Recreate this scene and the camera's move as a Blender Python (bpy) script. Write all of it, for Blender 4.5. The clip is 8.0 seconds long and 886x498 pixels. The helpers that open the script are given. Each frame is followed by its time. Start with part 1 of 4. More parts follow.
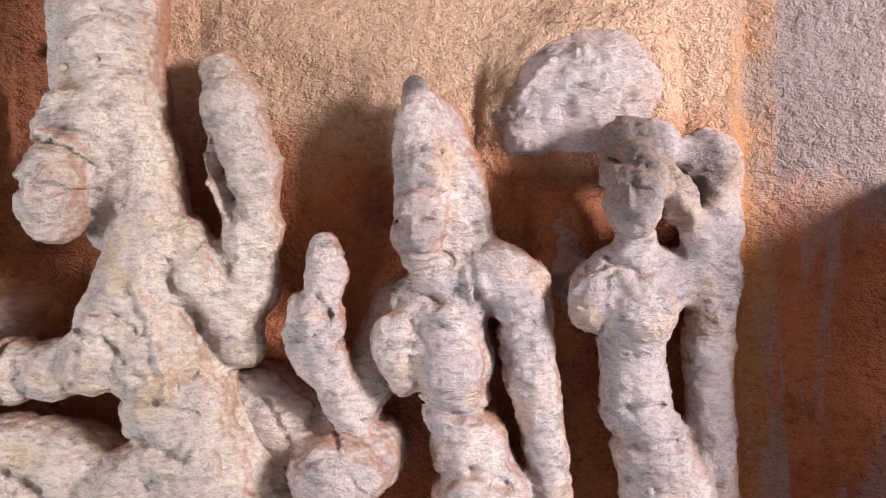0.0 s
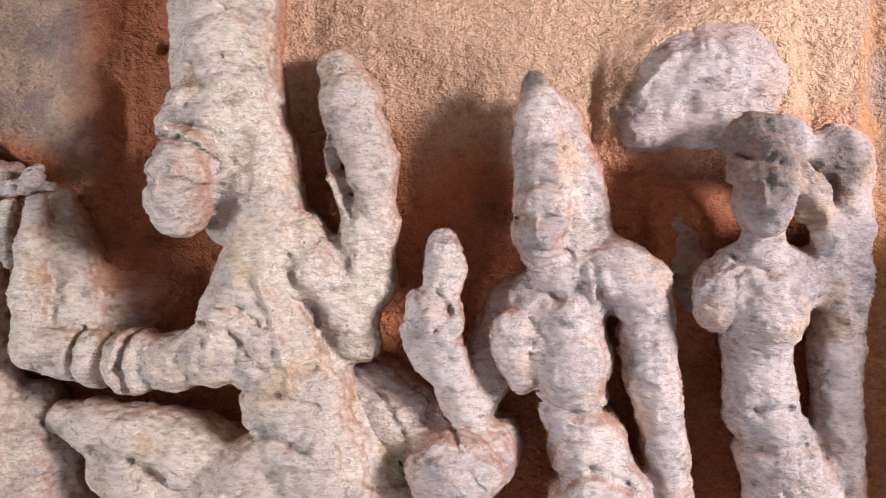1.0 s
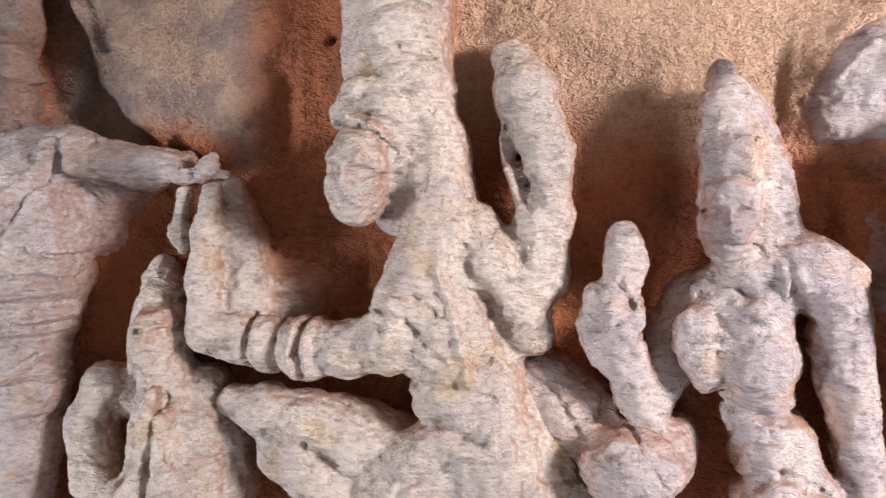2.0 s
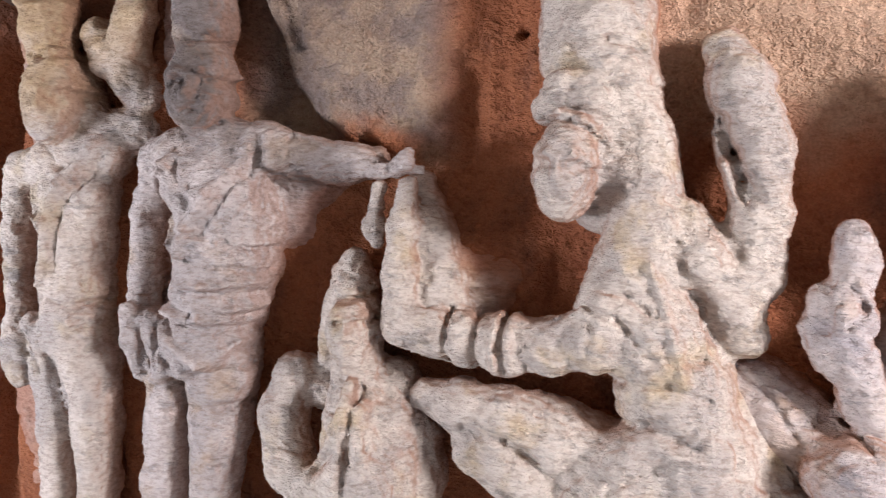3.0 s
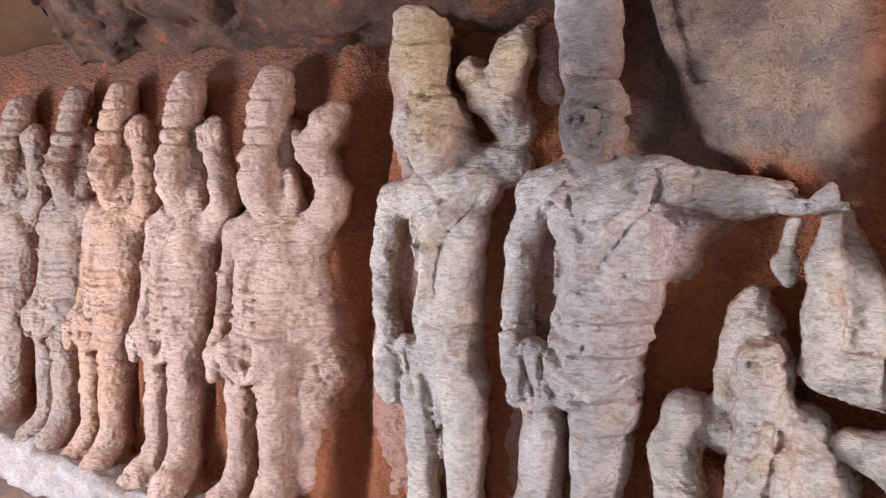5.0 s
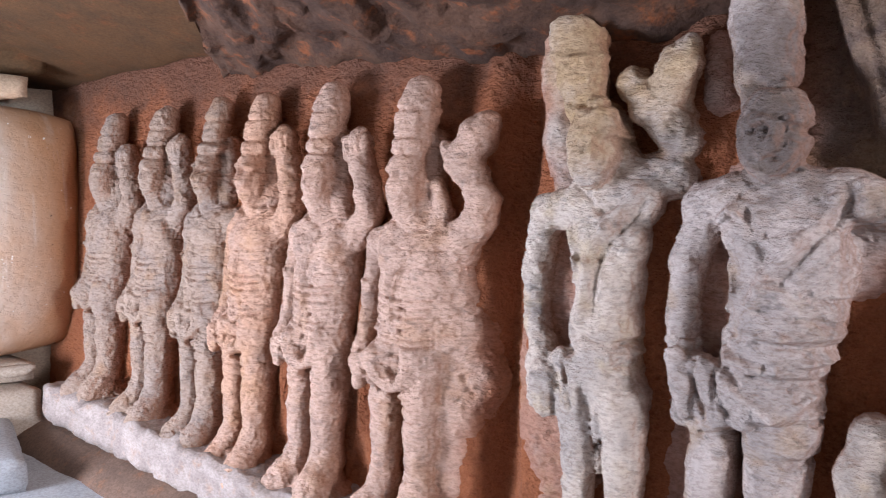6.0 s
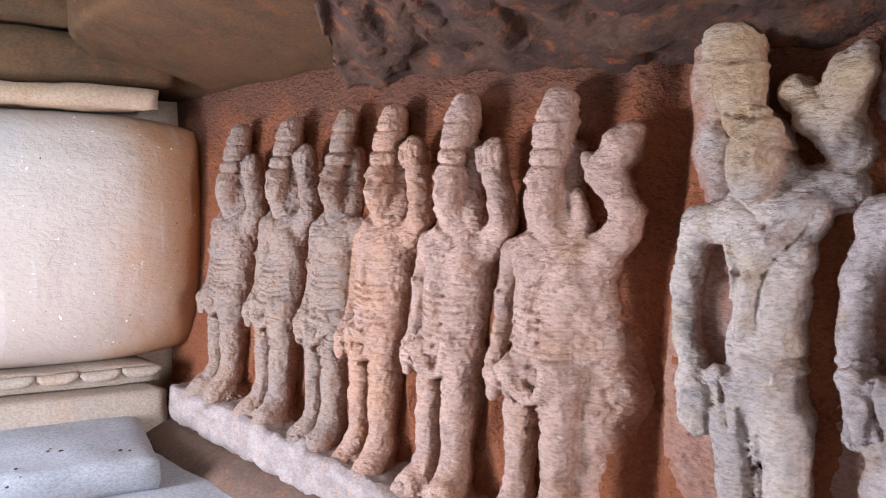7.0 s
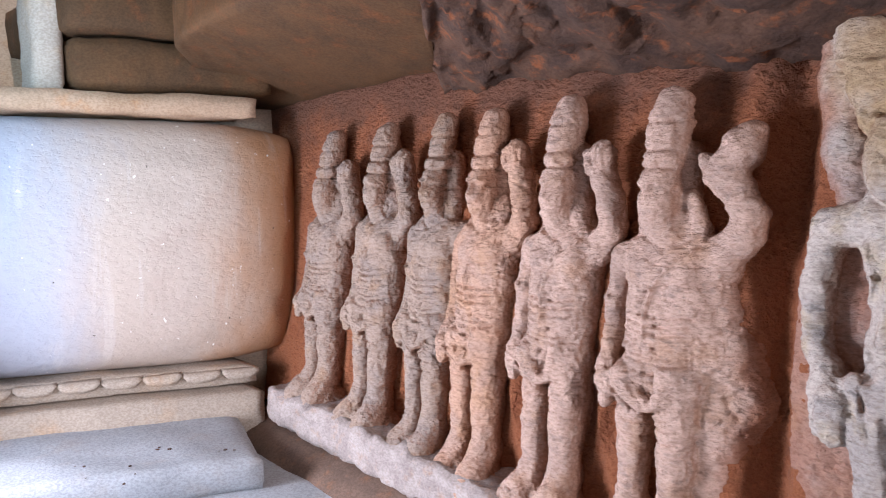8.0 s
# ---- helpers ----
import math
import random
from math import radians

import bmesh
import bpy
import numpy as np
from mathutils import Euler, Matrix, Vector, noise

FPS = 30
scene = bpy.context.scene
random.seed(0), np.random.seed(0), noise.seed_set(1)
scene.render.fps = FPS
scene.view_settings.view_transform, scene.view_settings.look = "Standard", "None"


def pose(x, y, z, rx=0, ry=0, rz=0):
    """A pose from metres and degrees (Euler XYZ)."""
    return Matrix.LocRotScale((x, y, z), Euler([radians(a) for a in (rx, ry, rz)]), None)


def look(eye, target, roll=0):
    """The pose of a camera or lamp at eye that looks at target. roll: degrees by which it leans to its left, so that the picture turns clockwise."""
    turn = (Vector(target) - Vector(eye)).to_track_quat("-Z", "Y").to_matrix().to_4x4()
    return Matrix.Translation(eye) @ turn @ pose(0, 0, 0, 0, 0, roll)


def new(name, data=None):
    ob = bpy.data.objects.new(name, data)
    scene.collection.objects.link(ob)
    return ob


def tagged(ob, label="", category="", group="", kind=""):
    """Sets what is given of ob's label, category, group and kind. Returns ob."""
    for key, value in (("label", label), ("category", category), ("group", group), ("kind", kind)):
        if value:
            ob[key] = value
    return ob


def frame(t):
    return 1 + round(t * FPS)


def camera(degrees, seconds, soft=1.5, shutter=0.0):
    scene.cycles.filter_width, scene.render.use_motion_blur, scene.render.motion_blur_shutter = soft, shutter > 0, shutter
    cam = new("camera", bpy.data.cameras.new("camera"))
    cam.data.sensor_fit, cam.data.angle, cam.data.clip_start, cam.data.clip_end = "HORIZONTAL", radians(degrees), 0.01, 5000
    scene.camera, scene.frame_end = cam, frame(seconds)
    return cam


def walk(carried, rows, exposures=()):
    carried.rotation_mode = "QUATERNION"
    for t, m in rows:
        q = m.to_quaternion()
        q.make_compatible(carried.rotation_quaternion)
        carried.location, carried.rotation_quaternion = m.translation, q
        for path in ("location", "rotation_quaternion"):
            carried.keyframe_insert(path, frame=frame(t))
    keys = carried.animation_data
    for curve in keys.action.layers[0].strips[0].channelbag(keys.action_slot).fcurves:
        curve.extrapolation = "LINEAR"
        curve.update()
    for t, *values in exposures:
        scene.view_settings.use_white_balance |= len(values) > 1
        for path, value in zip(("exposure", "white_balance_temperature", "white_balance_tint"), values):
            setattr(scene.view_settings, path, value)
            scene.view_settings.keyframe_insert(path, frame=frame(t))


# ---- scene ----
cam = camera(61.0, 8.0, soft=1.1, shutter=0.2)
METRES, EYE, TILT, LEAN, TURN = 1.5, 1.3, -6.0, 0.0, 4.8
ROWS = [
    (0.0, 0.0, 0.0, 0.0, 0.0, 0.0, -0.0),
    (0.5, -0.0399, 0.0013, -0.003, 1.44, -0.14, -0.31),
    (1.0, -0.0863, 0.0013, -0.0031, 3.23, -0.09, -0.52),
    (2.5, -0.2837, -0.006, -0.0198, 11.12, -0.47, -1.96),
    (3.0, -0.3549, -0.0182, -0.0224, 14.34, -0.54, -2.32),
    (3.5, -0.4344, -0.0396, -0.0199, 17.84, -0.33, -3.13),
    (4.0, -0.5049, -0.0646, -0.0162, 21.1, -0.24, -3.2),
    (4.5, -0.5736, -0.0939, -0.0127, 24.31, -0.05, -3.24),
    (6.0, -0.746, -0.1847, -0.0073, 33.37, -0.17, -4.12),
    (6.5, -0.8019, -0.222, -0.0016, 36.36, -0.07, -4.36),
    (7.0, -0.8485, -0.2509, -0.0032, 38.99, -0.26, -4.56),
    (7.5, -0.8875, -0.2777, -0.0097, 41.27, -0.46, -4.6),
    (8.0, -0.9206, -0.3081, -0.0063, 43.78, -0.45, -4.31),
]
walk(cam, [(t, pose(0, 0, EYE, TILT, LEAN, TURN) @ pose(METRES * x, METRES * y, METRES * z, 90 + pitch, roll, yaw)) for t, x, y, z, yaw, pitch, roll in ROWS],
     [(0.0, 0.08, 6300, 17), (3.0, 0.20, 6150, 16), (4.5, 0.18, 6000, 16), (8.0, -0.12, 5900, 19)])

# ---- light: daylight from the two open ends of the gallery, with one added fill lamp ----
world = bpy.data.worlds.new("sky")
scene.world = world
world.use_nodes = True
sky = world.node_tree.nodes.new("ShaderNodeTexSky")
sky.sky_type, sky.sun_disc = "NISHITA", False
sky.sun_elevation, sky.sun_rotation = radians(55), radians(101)
world.node_tree.links.new(sky.outputs[0], world.node_tree.nodes["Background"].inputs[0])
world.node_tree.nodes["Background"].inputs[1].default_value = 0.075


def area(name, eye, target, sx, sy, watts, colour, spread=180):
    lamp = bpy.data.lights.new(name, "AREA")
    lamp.shape, lamp.size, lamp.size_y, lamp.energy, lamp.color = "RECTANGLE", sx, sy, watts, colour
    lamp.spread = radians(spread)
    ob = new(name, lamp)
    ob.matrix_world = look(eye, target)
    return ob


area("daylight_east", (2.3, 0.0, 1.92), (0.0, 1.3, 1.1), 0.6, 0.6, 165, (1.0, 0.95, 0.92))
area("daylight_west", (-4.35, -1.0, 0.62), (-1.1, 1.2, 0.6), 0.9, 0.8, 145, (0.94, 0.96, 1.0))
# narrow bluish lamp added to brighten the cushion moulding and the pier
area("cushion_fill", (-3.0, -1.9, 1.7), (-4.9, 0.0, 1.75), 0.7, 0.7, 10, (0.55, 0.84, 1.0), 50)
sun = bpy.data.lights.new("sun", "SUN")
sun.energy, sun.angle, sun.color = 3.0, radians(0.5), (1.0, 0.95, 0.88)
new("sun", sun).matrix_world = look((6.0, -1.2, 8.6), (0, 0, 0))


# ---- materials ----
def nodes_of(name):
    m = bpy.data.materials.new(name)
    m.use_nodes = True
    return m, m.node_tree.nodes, m.node_tree.links, m.node_tree.nodes["Principled BSDF"]


class Nodes:
    """A short way to write node trees."""

    def __init__(self, name, rough):
        self.m, self.n, self.l, self.b = nodes_of(name)
        self.b.inputs["Roughness"].default_value = rough
        self.b.inputs["Specular IOR Level"].default_value = 0.25
        self.geo = self.n.new("ShaderNodeNewGeometry")

    def plug(self, socket, v):
        if isinstance(v, (int, float)):
            socket.default_value = v
        elif isinstance(v, tuple):
            socket.default_value = v if len(v) == len(socket.default_value) else (*v, 1)
        else:
            self.l.new(v, socket)

    def noise(self, scale, detail=4.0, stretch=(1, 1, 1), rough=0.6, shift=0.0, bend=0.0):
        v = self.n.new("ShaderNodeMapping")
        v.inputs["Scale"].default_value = stretch
        v.inputs["Location"].default_value = (shift, shift * 0.7, shift * 1.3)
        self.l.new(self.geo.outputs["Position"], v.inputs["Vector"])
        t = self.n.new("ShaderNodeTexNoise")
        t.inputs["Scale"].default_value, t.inputs["Detail"].default_value, t.inputs["Roughness"].default_value = scale, detail, rough
        t.inputs["Distortion"].default_value = bend
        self.l.new(v.outputs[0], t.inputs["Vector"])
        return t.outputs["Fac"]

    def cells(self, scale, stretch=(1, 1, 1)):
        v = self.n.new("ShaderNodeMapping")
        v.inputs["Scale"].default_value = stretch
        self.l.new(self.geo.outputs["Position"], v.inputs["Vector"])
        t = self.n.new("ShaderNodeTexVoronoi")
        t.inputs["Scale"].default_value = scale
        self.l.new(v.outputs[0], t.inputs["Vector"])
        return t.outputs["Distance"]

    def math(self, op, a, b=0.0):
        t = self.n.new("ShaderNodeMath")
        t.operation = op
        self.plug(t.inputs[0], a)
        self.plug(t.inputs[1], b)
        return t.outputs[0]

    def step(self, v, lo, hi, a=0.0, b=1.0):
        t = self.n.new("ShaderNodeMapRange")
        t.interpolation_type = "SMOOTHSTEP"
        for i, x in enumerate((v, lo, hi, a, b)):
            self.plug(t.inputs[i], x)
        return t.outputs[0]

    def mix(self, fac, a, b, kind="MIX"):
        t = self.n.new("ShaderNodeMix")
        t.data_type, t.blend_type = "RGBA", kind
        self.plug(t.inputs[0], fac)
        self.plug(t.inputs[6], a)
        self.plug(t.inputs[7], b)
        return t.outputs[2]

    def place(self):
        t = self.n.new("ShaderNodeSeparateXYZ")
        self.l.new(self.geo.outputs["Position"], t.inputs[0])
        return t.outputs

    def bump(self, height, strength, distance, under=None):
        t = self.n.new("ShaderNodeBump")
        t.inputs["Strength"].default_value, t.inputs["Distance"].default_value = strength, distance
        self.plug(t.inputs["Height"], height)
        if under is not None:
            self.l.new(under, t.inputs["Normal"])
        return t.outputs[0]

    def done(self, colour, normal=None):
        self.plug(self.b.inputs["Base Color"], colour)
        if normal is not None:
            self.l.new(normal, self.b.inputs["Normal"])
        return self.m


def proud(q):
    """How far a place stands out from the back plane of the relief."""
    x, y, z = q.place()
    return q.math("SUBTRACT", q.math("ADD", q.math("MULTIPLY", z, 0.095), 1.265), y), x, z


def carved_stone(name, pale, grey, ochre, soot=0.3, red=0.55, spots=(), spot=(0.12, 0.095, 0.085)):
    """Weathered granular sandstone with lime remains, lichen, soot and red wash left near the ground of the relief."""
    q = Nodes(name, 0.88)
    d, x, z = proud(q)
    big = q.noise(5.0, 5, shift=1.3, bend=0.6)
    c = q.mix(q.step(big, 0.44, 0.64, 0.0, 0.75), pale, grey)
    c = q.mix(q.step(q.noise(7.0, 4, shift=7.7), 0.52, 0.68, 0, 0.75), c, ochre)
    c = q.mix(q.step(q.noise(13, 6, (1, 1, 2.2), 0.7, 3.1), 0.53, 0.70, 0, soot), c, (0.10, 0.085, 0.085))
    for sx, sz, r, amount in spots:
        dx, dz = q.math("SUBTRACT", x, sx), q.math("SUBTRACT", z, sz)
        dist = q.math("SQRT", q.math("ADD", q.math("MULTIPLY", dx, dx), q.math("MULTIPLY", dz, dz)))
        rag = q.math("ADD", dist, q.math("MULTIPLY", q.math("SUBTRACT", q.noise(16, 5, shift=5.0), 0.5), r * 1.6))
        c = q.mix(q.step(rag, r * 0.3, r * 1.6, amount, 0.0), c, spot)
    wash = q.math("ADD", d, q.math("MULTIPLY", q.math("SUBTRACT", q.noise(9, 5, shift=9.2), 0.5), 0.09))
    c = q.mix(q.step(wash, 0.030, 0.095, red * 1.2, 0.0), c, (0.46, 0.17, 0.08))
    # red wash spared on the flanks, their shade painted in by facing
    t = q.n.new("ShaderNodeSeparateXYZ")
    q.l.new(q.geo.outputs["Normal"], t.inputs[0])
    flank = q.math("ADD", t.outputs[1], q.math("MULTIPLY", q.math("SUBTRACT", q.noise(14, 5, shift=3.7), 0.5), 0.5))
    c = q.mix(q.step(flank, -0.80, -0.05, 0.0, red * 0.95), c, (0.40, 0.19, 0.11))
    streak = q.noise(95, 4, (0.55, 0.7, 1.4), 0.68, 2.0)
    c = q.mix(q.step(streak, 0.34, 0.58, 0.5, 0.0), c, (0.52, 0.42, 0.36), "MULTIPLY")
    grain = q.noise(240, 2, (0.7, 1, 1.3), 0.7)
    c = q.mix(q.step(q.noise(70, 3, (0.8, 0.9, 1.2), 0.6, 6.1), 0.60, 0.74, 0.0, 0.32), c, (0.17, 0.14, 0.125))
    h = q.math("ADD", q.math("MULTIPLY", streak, 0.6), q.math("MULTIPLY", grain, 0.4))
    n = q.bump(q.noise(40, 6, (0.75, 1, 1.25), 0.72), 0.85, 0.020)
    n = q.bump(h, 0.9, 0.009, n)
    return q.done(c, n)


def rock_wall():
    """The cut back of the relief: red-washed stone, buff and pitted above the heads, smoky in places, the eave's shade
    painted in.
    """
    q = Nodes("red_washed_rock", 0.92)
    d, x, z = proud(q)
    c = q.mix(q.step(q.noise(4.0, 6, shift=2.2), 0.38, 0.65), (0.54, 0.195, 0.09), (0.41, 0.135, 0.065))
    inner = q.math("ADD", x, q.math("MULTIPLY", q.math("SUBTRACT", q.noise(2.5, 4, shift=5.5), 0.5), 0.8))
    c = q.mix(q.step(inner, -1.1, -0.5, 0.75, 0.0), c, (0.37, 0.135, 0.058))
    # buff, pitted rock above the heads
    edge = q.math("ADD", z, q.math("MULTIPLY", q.math("SUBTRACT", q.noise(3.5, 5, shift=4.0), 0.5), 0.5))
    east = q.step(x, -0.85, -0.5)
    buff = q.math("MULTIPLY", q.step(edge, 1.22, 1.42), east)
    c = q.mix(buff, c, (0.60, 0.40, 0.27))
    far = q.math("MULTIPLY", q.step(x, 0.36, 0.46), q.step(edge, 1.12, 1.34))
    c = q.mix(far, c, (0.27, 0.22, 0.205))
    drip = q.math("MULTIPLY", q.step(x, 0.40, 0.46), q.step(q.noise(8, 5, (1.6, 1, 0.25), 0.6, 11.0), 0.46, 0.60))
    c = q.mix(q.math("MULTIPLY", drip, q.step(edge, 1.12, 1.34, 0.8, 0.0)), c, (0.40, 0.30, 0.26))
    middle = q.math("MULTIPLY", q.step(edge, 1.24, 1.36), q.math("MULTIPLY", q.step(x, -1.55, -1.42), q.step(x, -1.10, -0.98, 1.0, 0.0)))
    c = q.mix(middle, c, q.mix(q.step(q.noise(9, 5, shift=6.6), 0.42, 0.58), (0.43, 0.32, 0.23), (0.27, 0.21, 0.18)))
    c = q.mix(q.step(q.noise(6, 6, (1, 1, 0.6), 0.7, 8.0), 0.52, 0.72, 0, 0.55), c, (0.14, 0.075, 0.055))
    # shade under the eave, painted as a ragged dark band on the western wall
    eave_shade = q.math("ADD", z, q.math("MULTIPLY", q.math("SUBTRACT", q.noise(5, 6, (1, 1, 1.4), 0.65, 14.0), 0.5), 0.7))
    c = q.mix(q.math("MULTIPLY", q.step(eave_shade, 1.42, 1.75, 0.0, 0.7), q.step(x, -1.3, -1.0, 1.0, 0.0)), c, (0.13, 0.075, 0.055))
    seam = q.math("MULTIPLY", q.step(x, 0.385, 0.41), q.step(x, 0.45, 0.50, 1.0, 0.0))
    c = q.mix(q.math("MULTIPLY", seam, q.step(q.noise(9, 5, (1, 1, 0.3), 0.6, 2.8), 0.40, 0.58, 0.15, 0.85)), c, (0.55, 0.25, 0.08))
    pits = q.noise(64, 4, (0.8, 1, 1.15), 0.6, 1.0)
    c = q.mix(q.step(pits, 0.30, 0.52, 0.4, 0.0), c, (0.55, 0.40, 0.31), "MULTIPLY")
    grain = q.noise(230, 2)
    c = q.mix(q.step(grain, 0.35, 0.65, 0.25, 0.0), c, (0.25, 0.18, 0.13), "MULTIPLY")
    n = q.bump(q.noise(24, 5), 0.7, 0.016)
    n = q.bump(q.math("ADD", pits, q.math("MULTIPLY", grain, 0.3)), 1.0, 0.026, n)
    return q.done(c, n)


def plain_stone(name, a, b, stain, scale=3.0, rough=0.85, relief=0.008, stain_amount=0.6, streaks=(1, 1, 1)):
    q = Nodes(name, rough)
    c = q.mix(q.step(q.noise(scale, 5, streaks, 0.6, 1.0, 0.4), 0.36, 0.66), a, b)
    c = q.mix(q.step(q.noise(scale * 2.3, 6, streaks, 0.65, 6.0), 0.52, 0.72, 0, stain_amount), c, stain)
    fine = q.noise(110, 3, (0.8, 0.8, 1.2), 0.65)
    c = q.mix(q.step(fine, 0.36, 0.62, 0.35, 0.0), c, (0.3, 0.25, 0.2), "MULTIPLY")
    n = q.bump(q.noise(scale * 6, 5), 0.45, relief)
    n = q.bump(fine, 0.5, 0.003, n)
    return q.done(c, n)


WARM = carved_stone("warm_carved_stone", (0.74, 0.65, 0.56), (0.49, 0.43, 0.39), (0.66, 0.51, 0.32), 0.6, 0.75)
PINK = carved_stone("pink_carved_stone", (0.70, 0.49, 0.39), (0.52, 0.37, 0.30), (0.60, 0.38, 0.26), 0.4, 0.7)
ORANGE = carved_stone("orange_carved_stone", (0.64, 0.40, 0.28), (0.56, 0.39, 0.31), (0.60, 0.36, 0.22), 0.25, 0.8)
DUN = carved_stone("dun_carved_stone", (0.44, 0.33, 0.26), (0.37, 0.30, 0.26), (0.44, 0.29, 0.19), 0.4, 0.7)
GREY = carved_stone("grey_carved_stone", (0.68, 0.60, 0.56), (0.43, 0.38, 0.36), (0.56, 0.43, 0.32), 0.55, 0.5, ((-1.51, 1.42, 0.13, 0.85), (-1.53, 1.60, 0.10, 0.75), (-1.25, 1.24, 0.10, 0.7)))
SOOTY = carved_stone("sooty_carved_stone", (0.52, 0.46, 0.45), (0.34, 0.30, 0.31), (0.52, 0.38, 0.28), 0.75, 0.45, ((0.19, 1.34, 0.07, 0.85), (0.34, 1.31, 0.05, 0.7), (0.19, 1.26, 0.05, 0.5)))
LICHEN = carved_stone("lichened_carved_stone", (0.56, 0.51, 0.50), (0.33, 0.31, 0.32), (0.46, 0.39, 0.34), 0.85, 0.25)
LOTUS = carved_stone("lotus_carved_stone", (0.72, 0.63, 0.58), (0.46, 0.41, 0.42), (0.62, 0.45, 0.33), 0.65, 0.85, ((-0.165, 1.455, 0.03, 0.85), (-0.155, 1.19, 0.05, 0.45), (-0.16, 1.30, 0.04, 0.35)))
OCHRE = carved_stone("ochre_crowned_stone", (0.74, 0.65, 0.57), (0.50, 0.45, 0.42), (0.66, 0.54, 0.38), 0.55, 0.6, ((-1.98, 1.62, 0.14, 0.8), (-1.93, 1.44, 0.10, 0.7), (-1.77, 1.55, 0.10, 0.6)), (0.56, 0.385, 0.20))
WALL = rock_wall()


# ---- carving: forms melted together as the chisel and the weather left them ----
RNG = np.random.default_rng(4)
LATTICE = RNG.random((32, 32, 32)).astype(np.float32)


def lumps(p, scale):
    """Smooth random lumps between -1 and 1 at the places p (n x 3), scale to the metre."""
    q = p * scale
    i = np.floor(q).astype(int)
    w = q - i
    w = w * w * (3 - 2 * w)
    total = 0
    for a in (0, 1):
        for b in (0, 1):
            for c in (0, 1):
                v = LATTICE[(i[:, 0] + a) % 32, (i[:, 1] + b) % 32, (i[:, 2] + c) % 32]
                total = total + v * (w[:, 0] if a else 1 - w[:, 0]) * (w[:, 1] if b else 1 - w[:, 1]) * (w[:, 2] if c else 1 - w[:, 2])
    return total * 2 - 1


def back(z):
    """Where the back plane of the relief stands at the height z: it leans away from the gallery."""
    return 1.265 + 0.095 * z


FOOTPRINTS = []


